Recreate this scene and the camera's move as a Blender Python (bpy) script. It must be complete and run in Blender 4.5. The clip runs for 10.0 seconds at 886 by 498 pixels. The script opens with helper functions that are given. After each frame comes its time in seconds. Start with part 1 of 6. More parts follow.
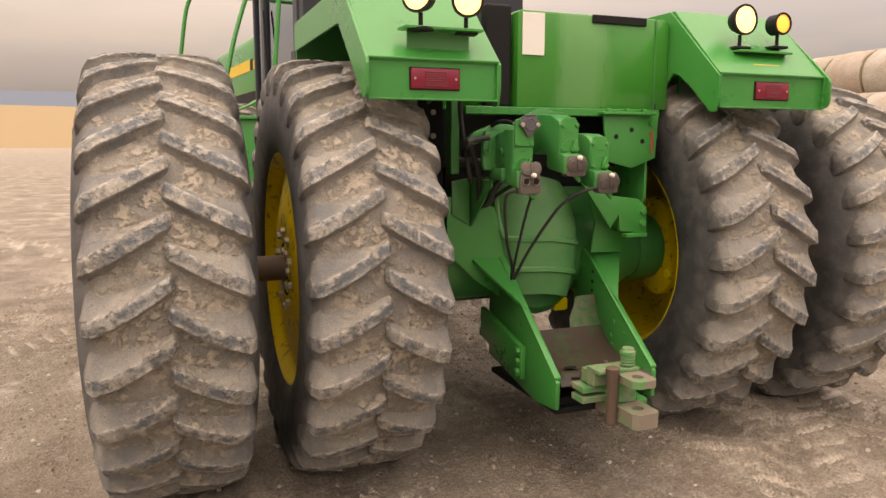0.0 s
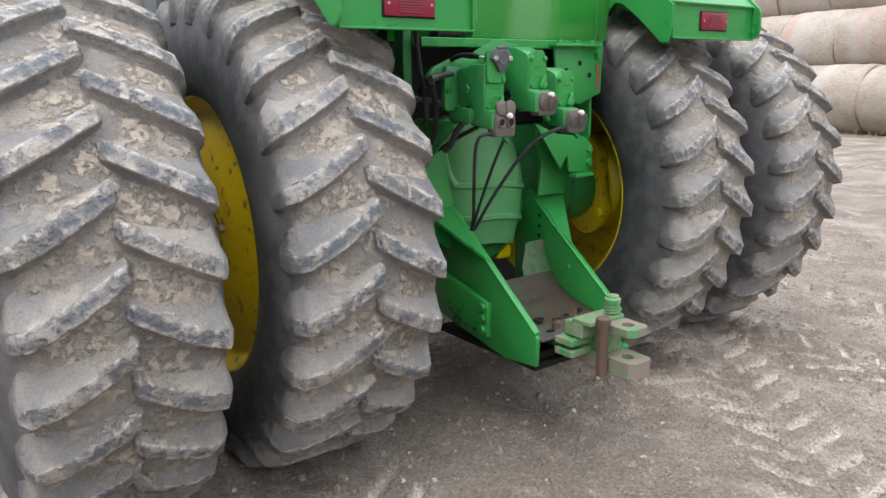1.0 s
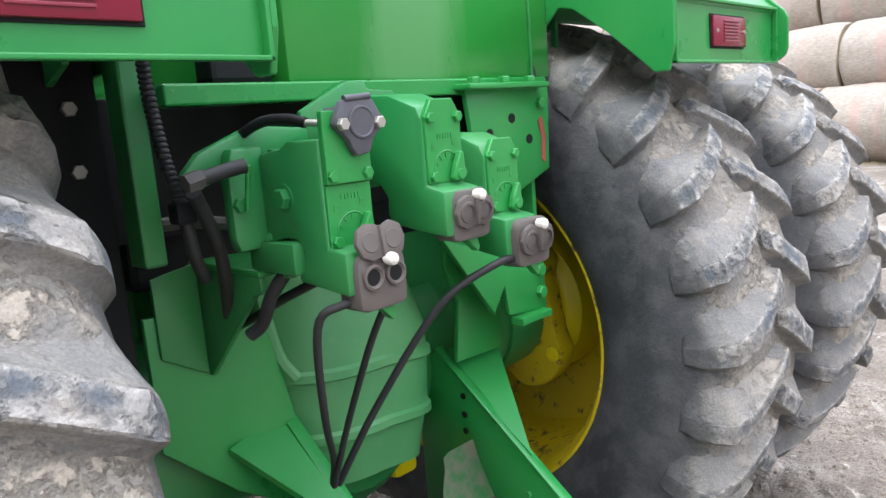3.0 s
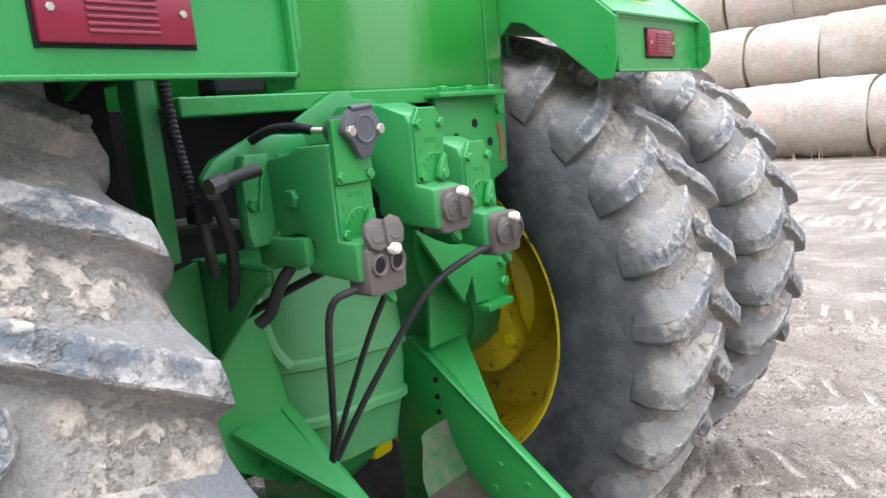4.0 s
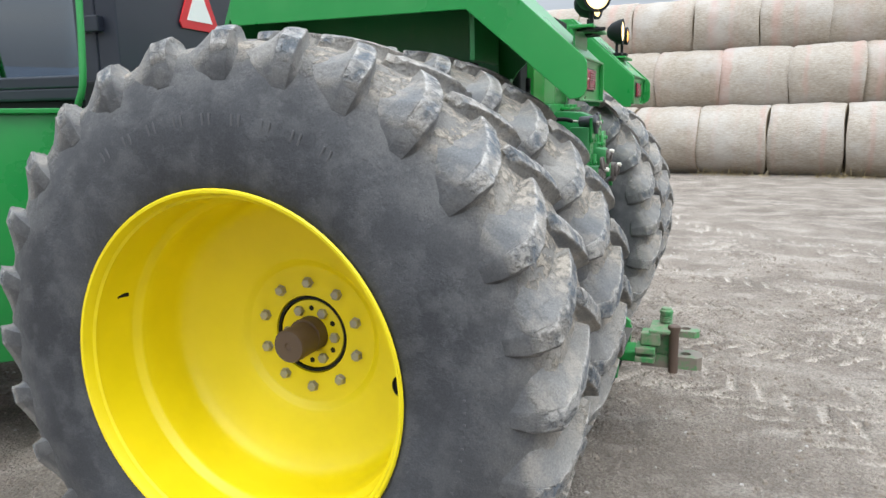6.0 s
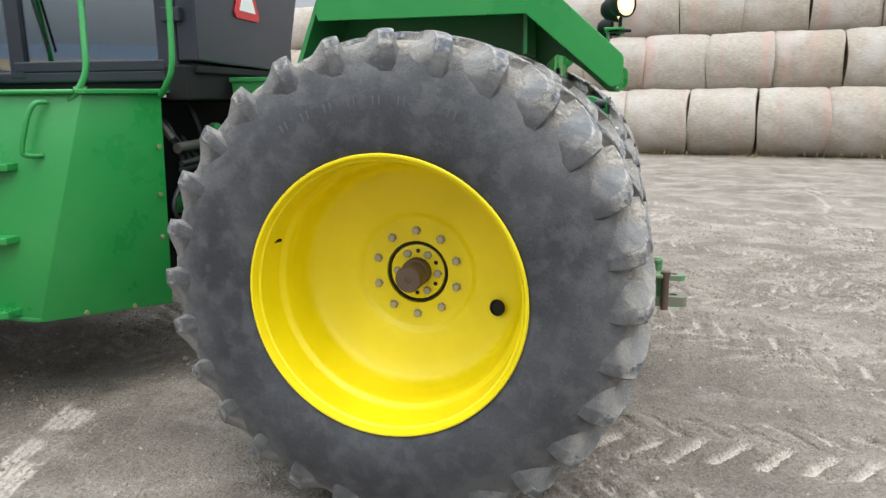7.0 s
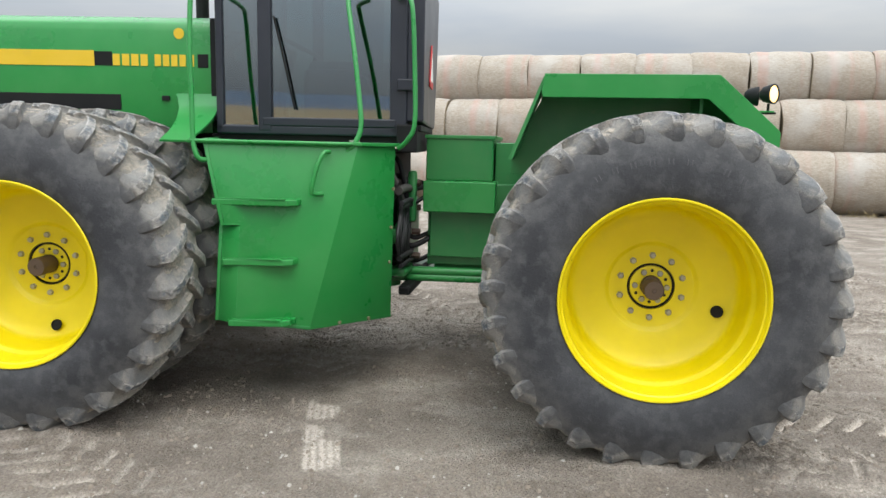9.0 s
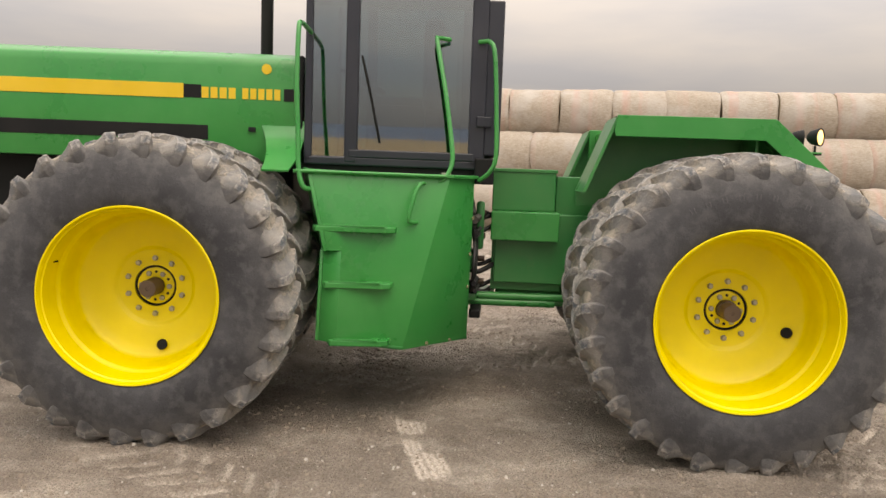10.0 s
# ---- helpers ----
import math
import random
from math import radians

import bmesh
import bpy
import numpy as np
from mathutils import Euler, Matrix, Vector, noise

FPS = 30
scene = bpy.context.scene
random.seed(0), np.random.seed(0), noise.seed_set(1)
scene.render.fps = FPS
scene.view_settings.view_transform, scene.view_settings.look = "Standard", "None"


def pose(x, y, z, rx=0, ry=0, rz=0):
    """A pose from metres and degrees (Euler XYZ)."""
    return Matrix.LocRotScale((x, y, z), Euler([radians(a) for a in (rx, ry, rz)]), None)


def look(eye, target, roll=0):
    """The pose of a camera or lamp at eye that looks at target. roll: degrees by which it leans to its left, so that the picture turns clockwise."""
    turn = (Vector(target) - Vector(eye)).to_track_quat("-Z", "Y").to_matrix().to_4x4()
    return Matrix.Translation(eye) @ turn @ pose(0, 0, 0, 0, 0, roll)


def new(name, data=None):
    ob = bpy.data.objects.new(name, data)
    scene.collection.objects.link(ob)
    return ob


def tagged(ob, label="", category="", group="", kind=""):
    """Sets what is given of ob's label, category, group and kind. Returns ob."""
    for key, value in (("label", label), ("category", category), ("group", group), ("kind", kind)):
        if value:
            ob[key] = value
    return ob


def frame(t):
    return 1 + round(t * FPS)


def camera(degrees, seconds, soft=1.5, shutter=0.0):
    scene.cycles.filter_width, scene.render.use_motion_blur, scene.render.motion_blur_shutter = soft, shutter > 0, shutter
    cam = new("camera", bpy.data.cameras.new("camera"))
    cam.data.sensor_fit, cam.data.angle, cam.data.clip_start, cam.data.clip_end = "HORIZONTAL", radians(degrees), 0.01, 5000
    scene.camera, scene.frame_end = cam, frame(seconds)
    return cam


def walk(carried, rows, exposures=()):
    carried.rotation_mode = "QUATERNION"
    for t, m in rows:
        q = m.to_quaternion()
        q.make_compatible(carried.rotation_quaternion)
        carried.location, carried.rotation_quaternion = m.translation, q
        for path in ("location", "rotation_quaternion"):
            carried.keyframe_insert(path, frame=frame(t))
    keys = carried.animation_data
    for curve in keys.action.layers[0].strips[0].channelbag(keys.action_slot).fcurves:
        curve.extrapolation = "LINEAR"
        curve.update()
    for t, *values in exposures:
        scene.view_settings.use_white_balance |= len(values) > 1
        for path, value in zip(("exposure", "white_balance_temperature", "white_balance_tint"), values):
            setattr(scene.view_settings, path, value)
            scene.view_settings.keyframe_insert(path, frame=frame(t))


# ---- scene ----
cam = camera(62.4, 10.0)
PATH = [
    (0, (-1.75, -3.22, 1.401), (-1.031, -1.375, 1.12), 0.1),
    (0.5, (-2.056, -2.921, 1.439), (-1.117, -1.195, 1.063), -0.4),
    (1, (-2.112, -2.651, 1.411), (-0.961, -1.079, 0.96), -0.9),
    (1.5, (-1.977, -2.267, 1.426), (-0.651, -0.856, 0.925), -1.9),
    (2, (-1.706, -1.931, 1.471), (-0.314, -0.571, 1.009), -3.1),
    (2.5, (-1.212, -1.637, 1.469), (0.177, -0.246, 1.102), -4.2),
    (2.7, (-1.072, -1.54, 1.468), (0.313, -0.138, 1.127), -4.5),
    (3.8, (-1.093, -1.47, 1.462), (0.385, -0.162, 1.14), -5.8),
    (4, (-1.258, -1.519, 1.478), (0.268, -0.272, 1.14), -5.6),
    (4.5, (-1.822, -1.476, 1.517), (-0.183, -0.393, 1.143), -4.1),
    (5, (-2.378, -1.439, 1.522), (-0.654, -0.5, 1.139), -2.9),
    (5.5, (-2.955, -1.348, 1.537), (-1.175, -0.52, 1.152), -1.3),
    (5.7, (-3.188, -1.284, 1.523), (-1.383, -0.507, 1.154), -1.2),
    (6.8, (-4.115, -0.857, 1.538), (-2.23, -0.325, 1.132), -0.6),
    (7, (-4.267, -0.793, 1.54), (-2.373, -0.304, 1.127), -0.6),
    (7.5, (-4.598, -0.476, 1.542), (-2.684, -0.074, 1.122), -0.4),
    (8, (-4.923, -0.143, 1.554), (-2.995, 0.205, 1.153), -0.0),
    (8.5, (-5.222, 0.216, 1.572), (-3.276, 0.519, 1.230), 0.6),
    (9, (-5.509, 0.574, 1.578), (-3.547, 0.843, 1.296), 1.2),
    (9.5, (-5.689, 0.926, 1.579), (-3.713, 1.133, 1.351), 1.8),
    (10, (-5.907, 1.326, 1.579), (-3.923, 1.478, 1.378), 2.1),
]
EXPOSURES = [(0, -0.14, 10000, 20), (0.5, -0.10, 7900, 11), (1, 0.08, 6800, 10), (1.5, 0.14, 6600, 10), (2, 0.18, 6500, 10), (2.5, 0.33, 6400, 10), (4, 0.58, 6400, 10), (4.5, 0.32, 6400, 10), (5, 0.14, 6400, 8), (5.5, 0.06, 6400, 5), (7, -0.08, 6650, 4), (9.5, -0.2, 6950, 4), (10, -0.28, 8500, 13)]
walk(cam, [(t, look(eye, target, roll)) for t, eye, target, roll in PATH], EXPOSURES)

# ---------------------------------------------------------------- light
world = bpy.data.worlds.new("overcast_sky")
scene.world = world
world.use_nodes = True
wn, wl = world.node_tree.nodes, world.node_tree.links
wn.clear()
w_out = wn.new("ShaderNodeOutputWorld")
w_bg = wn.new("ShaderNodeBackground")
w_sky = wn.new("ShaderNodeTexSky")
w_sky.sky_type = "NISHITA"
w_sky.sun_disc = False
w_sky.sun_elevation, w_sky.sun_rotation = radians(64), radians(220)
w_sky.air_density, w_sky.dust_density = 1.0, 4.0
w_geo = wn.new("ShaderNodeTexCoord")
w_cloud = wn.new("ShaderNodeTexNoise")
w_cloud.inputs["Scale"].default_value = 2.2
w_cloud.inputs["Detail"].default_value = 6
w_map = wn.new("ShaderNodeMapping")
w_map.inputs["Scale"].default_value = (1, 1, 5)
w_ramp = wn.new("ShaderNodeValToRGB")
w_ramp.color_ramp.elements[0].position, w_ramp.color_ramp.elements[0].color = 0.36, (8.0, 8.65, 10.3, 1)
w_ramp.color_ramp.elements[1].position, w_ramp.color_ramp.elements[1].color = 0.62, (10.5, 10.65, 11.5, 1)
w_mix = wn.new("ShaderNodeMixRGB")
w_mix.inputs[0].default_value = 0.85
wl.new(w_geo.outputs["Generated"], w_map.inputs[0])
wl.new(w_map.outputs[0], w_cloud.inputs["Vector"])
wl.new(w_cloud.outputs[0], w_ramp.inputs[0])
wl.new(w_sky.outputs[0], w_mix.inputs[1])
wl.new(w_ramp.outputs[0], w_mix.inputs[2])
w_sep = wn.new("ShaderNodeSeparateXYZ")
w_up = wn.new("ShaderNodeMath")
w_up.operation, w_up.use_clamp = "MULTIPLY_ADD", False
w_up.inputs[1].default_value, w_up.inputs[2].default_value = 3.3, 0.20
w_lift = wn.new("ShaderNodeVectorMath")
w_lift.operation = "SCALE"
wl.new(w_geo.outputs["Generated"], w_sep.inputs[0])
wl.new(w_sep.outputs[2], w_up.inputs[0])
wl.new(w_mix.outputs[0], w_lift.inputs[0])
wl.new(w_up.outputs[0], w_lift.inputs["Scale"])
wl.new(w_lift.outputs[0], w_bg.inputs[0])
w_bg.inputs[1].default_value = 0.116
wl.new(w_bg.outputs[0], w_out.inputs[0])

sun = new("sun", bpy.data.lights.new("sun", "SUN"))
sun.data.energy, sun.data.angle, sun.data.color = 0.85, radians(30), (1, 0.97, 0.93)
sun.matrix_world = look((-8, -2.5, 15), (0, 0, 0))


# ---------------------------------------------------------------- materials
def mat(name, base, rough=0.5, metal=0.0):
    m = bpy.data.materials.new(name)
    m.use_nodes = True
    b = m.node_tree.nodes["Principled BSDF"]
    b.inputs["Base Color"].default_value = (*base, 1)
    b.inputs["Roughness"].default_value = rough
    b.inputs["Metallic"].default_value = metal
    return m


def noise_node(m, scale, detail=5, rough=0.55, coord="Object", stretch=None):
    n, l = m.node_tree.nodes, m.node_tree.links
    t = n.new("ShaderNodeTexCoord")
    x = n.new("ShaderNodeTexNoise")
    x.inputs["Scale"].default_value = scale
    x.inputs["Detail"].default_value = detail
    x.inputs["Roughness"].default_value = rough
    if stretch:
        p = n.new("ShaderNodeMapping")
        p.inputs["Scale"].default_value = stretch
        l.new(t.outputs[coord], p.inputs[0])
        l.new(p.outputs[0], x.inputs["Vector"])
    else:
        l.new(t.outputs[coord], x.inputs["Vector"])
    return x.outputs[0]


def ramp(m, src, lo, hi, a=(0, 0, 0), b=(1, 1, 1)):
    n, l = m.node_tree.nodes, m.node_tree.links
    r = n.new("ShaderNodeValToRGB")
    r.color_ramp.elements[0].position, r.color_ramp.elements[0].color = lo, (*a, 1)
    r.color_ramp.elements[1].position, r.color_ramp.elements[1].color = hi, (*b, 1)
    l.new(src, r.inputs[0])
    return r.outputs[0]


def blend(m, fac, a, b, mode="MIX"):
    n, l = m.node_tree.nodes, m.node_tree.links
    x = n.new("ShaderNodeMixRGB")
    x.blend_type = mode
    for i, v in ((0, fac), (1, a), (2, b)):
        if isinstance(v, (int, float)):
            x.inputs[i].default_value = v
        elif isinstance(v, tuple):
            x.inputs[i].default_value = (*v, 1)
        else:
            l.new(v, x.inputs[i])
    return x.outputs[0]


def maths(m, op, a, b=0.0, c=None):
    n, l = m.node_tree.nodes, m.node_tree.links
    x = n.new("ShaderNodeMath")
    x.operation = op
    for i, v in enumerate((a, b, c)):
        if v is None:
            continue
        if isinstance(v, (int, float)):
            x.inputs[i].default_value = v
        else:
            l.new(v, x.inputs[i])
    return x.outputs[0]


def finish(m, color=None, rough=None, height=None, strength=0.3, dist=0.01):
    n, l = m.node_tree.nodes, m.node_tree.links
    b = n["Principled BSDF"]
    if color is not None:
        l.new(color, b.inputs["Base Color"])
    if rough is not None:
        l.new(rough, b.inputs["Roughness"])
    if height is not None:
        k = n.new("ShaderNodeBump")
        k.inputs["Strength"].default_value, k.inputs["Distance"].default_value = strength, dist
        l.new(height, k.inputs["Height"])
        l.new(k.outputs[0], b.inputs["Normal"])
    return m


def paint(name, base, rough=0.3, dust=0.35, dust_col=(0.30, 0.26, 0.21)):
    """Old machine paint: small tone shifts, a film of dust, scuffs."""
    m = mat(name, base, rough)
    big = noise_node(m, 3.0, 4)
    fine = noise_node(m, 45.0, 6, 0.65)
    tone = blend(m, ramp(m, big, 0.35, 0.7), tuple(c * 0.93 for c in base), tuple(min(1, c * 1.06) for c in base))
    film = maths(m, "MULTIPLY", maths(m, "MULTIPLY_ADD", fine, 0.5, 0.25), ramp(m, big, 0.35, 0.8))
    stain = ramp(m, noise_node(m, 13.0, 6, 0.62), 0.54, 0.72)
    film = maths(m, "MAXIMUM", film, maths(m, "MULTIPLY", stain, 0.32))
    col = blend(m, maths(m, "MULTIPLY", film, dust), tone, dust_col)
    r = maths(m, "MULTIPLY_ADD", film, 0.20, rough)
    return finish(m, col, r, fine, 0.012, 0.002)


GREEN = paint("green_paint", (0.015, 0.245, 0.048), 0.26, 0.16)


def panel_paint():
    """Glossy green sheet with one dull, paler upright band that wavers sideways."""
    m = paint("glossy_green_paint", (0.018, 0.230, 0.032), 0.18, 0.12)
    n, l = m.node_tree.nodes, m.node_tree.links
    b = n["Principled BSDF"]
    old = b.inputs["Base Color"].links[0].from_socket
    sp = n.new("ShaderNodeSeparateXYZ")
    tc = n.new("ShaderNodeTexCoord")
    l.new(tc.outputs["Object"], sp.inputs[0])
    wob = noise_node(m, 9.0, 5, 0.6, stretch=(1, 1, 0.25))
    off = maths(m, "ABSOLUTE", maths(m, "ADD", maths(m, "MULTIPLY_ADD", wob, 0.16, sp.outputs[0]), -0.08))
    pale_band = maths(m, "MULTIPLY", ramp(m, off, 0.07, 0.15, (1, 1, 1), (0, 0, 0)), 0.38)
    l.new(blend(m, pale_band, old, (0.20, 0.42, 0.20)), b.inputs["Base Color"])
    l.new(maths(m, "MULTIPLY_ADD", pale_band, 0.5, 0.18), b.inputs["Roughness"])
    return m


GREEN_GLOSS = panel_paint()
GREEN_CAST = paint("green_painted_iron", (0.018, 0.215, 0.055), 0.34, 0.45, (0.17, 0.18, 0.09))
GREEN_DARK = GREEN_DARK2 = GREEN_CAST
GREEN_PALE = paint("dusty_green_iron", (0.055, 0.265, 0.090), 0.40, 0.55, (0.30, 0.36, 0.20))
YELLOW = paint("yellow_paint", (0.78, 0.635, 0.005), 0.38, 0.06, (0.45, 0.36, 0.12))
STRIPE = paint("yellow_decal", (0.75, 0.50, 0.02), 0.4, 0.2)
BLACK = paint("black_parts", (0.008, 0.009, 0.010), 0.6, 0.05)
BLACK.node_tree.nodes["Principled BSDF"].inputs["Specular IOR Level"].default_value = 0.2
HOSE = paint("black_rubber_hose", (0.012, 0.013, 0.015), 0.58, 0.15)
CAB_BLACK = paint("cab_black_paint", (0.015, 0.019, 0.031), 0.34, 0.06)
SEAT = paint("dark_cloth", (0.03, 0.03, 0.032), 0.9, 0.2)
STEEL_DULL = paint("dull_zinc_steel", (0.42, 0.40, 0.36), 0.45, 0.5)
STEEL_DULL.node_tree.nodes["Principled BSDF"].inputs["Metallic"].default_value = 0.7
CHROME = mat("chrome", (0.7, 0.7, 0.7), 0.12, 1.0)
BRASS = paint("yellowed_bolt", (0.20, 0.19, 0.10), 0.5, 0.3)
RUST = paint("brown_steel", (0.095, 0.062, 0.045), 0.6, 0.4, (0.22, 0.17, 0.13))
RED = mat("red_lens", (0.20, 0.007, 0.028), 0.22)
RED_DARK = mat("red_lens_rib", (0.22, 0.02, 0.04), 0.3)
RED_SIGN = mat("red_sign", (0.55, 0.015, 0.02), 0.45)
REFLECTOR = mat("amber_reflector", (0.75, 0.42, 0.01), 0.3)
WHITE = paint("white_plate", (0.78, 0.77, 0.75), 0.5, 0.3)
RUBBER_CAP = paint("brown_grey_rubber", (0.078, 0.066, 0.06), 0.65, 0.6, (0.26, 0.22, 0.19))
CAP_GREY = paint("grey_plastic", (0.055, 0.058, 0.075), 0.5, 0.4)
KNOB = mat("pale_plastic", (0.72, 0.68, 0.60), 0.5)
MUD = paint("dried_mud", (0.34, 0.285, 0.225), 0.95, 0.4, (0.45, 0.39, 0.32))


def worn(name, paint_col, bare, lo, hi, scale):
    """Paint rubbed through to bare or dirty metal in patches."""
    m = mat(name, paint_col, 0.5)
    n1 = noise_node(m, scale, 6, 0.6)
    n2 = noise_node(m, scale * 9, 5, 0.6)
    f = ramp(m, maths(m, "MULTIPLY_ADD", n2, 0.25, n1), lo, hi)
    c = blend(m, f, paint_col, bare)
    return finish(m, c, None, n2, 0.15, 0.003)


GREEN_WORN = worn("green_worn_to_metal", (0.055, 0.25, 0.08), (0.23, 0.235, 0.165), 0.50, 0.76, 26)
TONGUE = worn("bare_steel_with_paint", (0.08, 0.25, 0.09), (0.205, 0.176, 0.142), 0.48, 0.62, 9)
# wheel yellow darkened for the deep shade inside the inner rims, with dirt patches
YELLOW_SHADED_DIRTY = worn("shaded_yellow_with_dirt", (0.56, 0.42, 0.008), (0.10, 0.078, 0.035), 0.70, 0.79, 20)
RUST_RED = paint("reddish_primer", (0.22, 0.06, 0.035), 0.7, 0.3)
DARK_STEEL = paint("dark_dirty_steel", (0.06, 0.055, 0.052), 0.6, 0.5, (0.16, 0.135, 0.11))
TRAY = worn("tray_worn_brown", (0.06, 0.20, 0.07), (0.115, 0.086, 0.068), 0.36, 0.56, 5)


def lamp(name, col, strength):
    m = mat(name, col, 0.2)
    b = m.node_tree.nodes["Principled BSDF"]
    b.inputs["Emission Color"].default_value = (*col, 1)
    b.inputs["Emission Strength"].default_value = strength
    return m


LAMP = lamp("lit_warm_lamp", (1.0, 0.70, 0.30), 2.4)
AMBER = lamp("lit_amber_lamp", (1.0, 0.40, 0.08), 1.6)


def glass():
    """Thin tinted pane: see-through with a sky-like gloss."""
    m = bpy.data.materials.new("tinted_glass")
    m.use_nodes = True
    n, l = m.node_tree.nodes, m.node_tree.links
    n.clear()
    out = n.new("ShaderNodeOutputMaterial")
    clear = n.new("ShaderNodeBsdfTransparent")
    clear.inputs[0].default_value = (0.40, 0.50, 0.50, 1)
    gloss = n.new("ShaderNodeBsdfGlossy")
    gloss.inputs["Color"].default_value = (0.9, 0.95, 1, 1)
    gloss.inputs["Roughness"].default_value = 0.03
    fr = n.new("ShaderNodeFresnel")
    fr.inputs[0].default_value = 1.5
    k = n.new("ShaderNodeMath")
    k.operation = "MULTIPLY_ADD"
    k.inputs[1].default_value, k.inputs[2].default_value = 1.0, 0.22
    mix = n.new("ShaderNodeMixShader")
    l.new(fr.outputs[0], k.inputs[0])
    l.new(k.outputs[0], mix.inputs[0])
    l.new(clear.outputs[0], mix.inputs[1])
    l.new(gloss.outputs[0], mix.inputs[2])
    l.new(mix.outputs[0], out.inputs[0])
    return m


GLASS = glass()


def rubber():
    """Dark clean side walls, dust and caked mud between the bars, blue-grey bar flanks, pale scuffed bar tops."""
    m = mat("dusty_rubber", (0.05, 0.05, 0.055), 0.8)
    n, l = m.node_tree.nodes, m.node_tree.links
    tc = n.new("ShaderNodeTexCoord")
    sp = n.new("ShaderNodeSeparateXYZ")
    l.new(tc.outputs["Object"], sp.inputs[0])
    oi = n.new("ShaderNodeObjectInfo")
    off = n.new("ShaderNodeVectorMath")
    off.operation = "MULTIPLY_ADD"
    off.inputs[1].default_value = (1, 1, 1)
    l.new(tc.outputs["Object"], off.inputs[0])
    shift = n.new("ShaderNodeCombineXYZ")
    for k, f in enumerate((31.0, 57.0, 13.0)):
        l.new(maths(m, "MULTIPLY", oi.outputs["Random"], f), shift.inputs[k])
    l.new(shift.outputs[0], off.inputs[2])

    def tex(scale, detail, rough=0.6):
        x = n.new("ShaderNodeTexNoise")
        x.inputs["Scale"].default_value, x.inputs["Detail"].default_value, x.inputs["Roughness"].default_value = scale, detail, rough
        l.new(off.outputs[0], x.inputs["Vector"])
        return x.outputs[0]

    at = n.new("ShaderNodeAttribute")
    at.attribute_name = "zone"
    zs = n.new("ShaderNodeSeparateColor")
    l.new(at.outputs["Color"], zs.inputs[0])
    top, edge, flank = zs.outputs[0], zs.outputs[1], zs.outputs[2]
    rr = maths(m, "SQRT", maths(m, "ADD", maths(m, "MULTIPLY", sp.outputs[1], sp.outputs[1]), maths(m, "MULTIPLY", sp.outputs[2], sp.outputs[2])))
    wide = maths(m, "ABSOLUTE", sp.outputs[0])
    tread = maths(m, "MULTIPLY", ramp(m, maths(m, "MULTIPLY_ADD", tex(7, 4), 0.06, rr), 0.765, 0.825), maths(m, "MAXIMUM", maths(m, "MULTIPLY", maths(m, "MAXIMUM", flank, top), ramp(m, wide, 0.22, 0.268, (0.95, 0.95, 0.95), (0.75, 0.75, 0.75))), ramp(m, maths(m, "MULTIPLY_ADD", tex(11, 4), 0.05, wide), 0.236, 0.272, (1, 1, 1), (0.05, 0.05, 0.05))))
    big, mid, fine, scuff = tex(4, 4, 0.5), tex(15, 5, 0.55), tex(150, 5, 0.6), tex(46, 6, 0.6)
    side = blend(m, ramp(m, big, 0.35, 0.7), (0.028, 0.030, 0.035), (0.060, 0.063, 0.070))
    side = blend(m, maths(m, "MULTIPLY", ramp(m, mid, 0.48, 0.64), 0.5), side, (0.090, 0.093, 0.097))
    side = blend(m, maths(m, "MULTIPLY", ramp(m, fine, 0.5, 0.75), 0.12), side, (0.11, 0.108, 0.105))
    side = blend(m, maths(m, "MULTIPLY", ramp(m, maths(m, "MULTIPLY_ADD", big, 0.10, rr), 0.70, 0.84), ramp(m, mid, 0.36, 0.60, (0.25, 0.25, 0.25), (0.8, 0.8, 0.8))), side, (0.105, 0.105, 0.106))
    crumbly = ramp(m, maths(m, "MULTIPLY_ADD", scuff, 0.5, maths(m, "MULTIPLY", mid, 0.5)), 0.455, 0.535)
    cake = maths(m, "MULTIPLY", crumbly, ramp(m, tex(8, 3, 0.5), 0.38, 0.52))
    film = blend(m, ramp(m, big, 0.35, 0.65), (0.178, 0.173, 0.164), (0.285, 0.266, 0.236))
    mudc = blend(m, ramp(m, scuff, 0.35, 0.65), (0.285, 0.253, 0.210), (0.400, 0.356, 0.298))
    floor_ = blend(m, maths(m, "MULTIPLY", cake, 0.92), film, mudc)
    flk = blend(m, ramp(m, big, 0.35, 0.68), (0.125, 0.130, 0.136), (0.245, 0.237, 0.222))
    flk = blend(m, maths(m, "MULTIPLY", ramp(m, mid, 0.50, 0.66), 0.35), flk, mudc)
    bars = blend(m, ramp(m, maths(m, "MULTIPLY_ADD", scuff, 0.4, maths(m, "MULTIPLY", mid, 0.6)), 0.44, 0.60), (0.098, 0.114, 0.132), (0.290, 0.280, 0.263))
    bars = blend(m, maths(m, "MULTIPLY", ramp(m, tex(9, 4, 0.5), 0.50, 0.60), 0.6), bars, (0.325, 0.298, 0.260))
    pit = ramp(m, tex(95, 4, 0.5), 0.34, 0.39)
    bars = blend(m, pit, (0.14, 0.14, 0.14), bars)
    bars = blend(m, maths(m, "MULTIPLY", edge, ramp(m, scuff, 0.36, 0.6)), bars, (0.44, 0.425, 0.40))
    body = blend(m, top, blend(m, flank, floor_, flk), bars)
    col = blend(m, tread, side, body)
    col = blend(m, 1.0, col, ramp(m, tex(210, 4, 0.6), 0.36, 0.64, (0.88, 0.88, 0.88), (1.20, 1.19, 1.17)), "MULTIPLY")
    rough_side = maths(m, "MULTIPLY_ADD", tread, 0.28, 0.62)
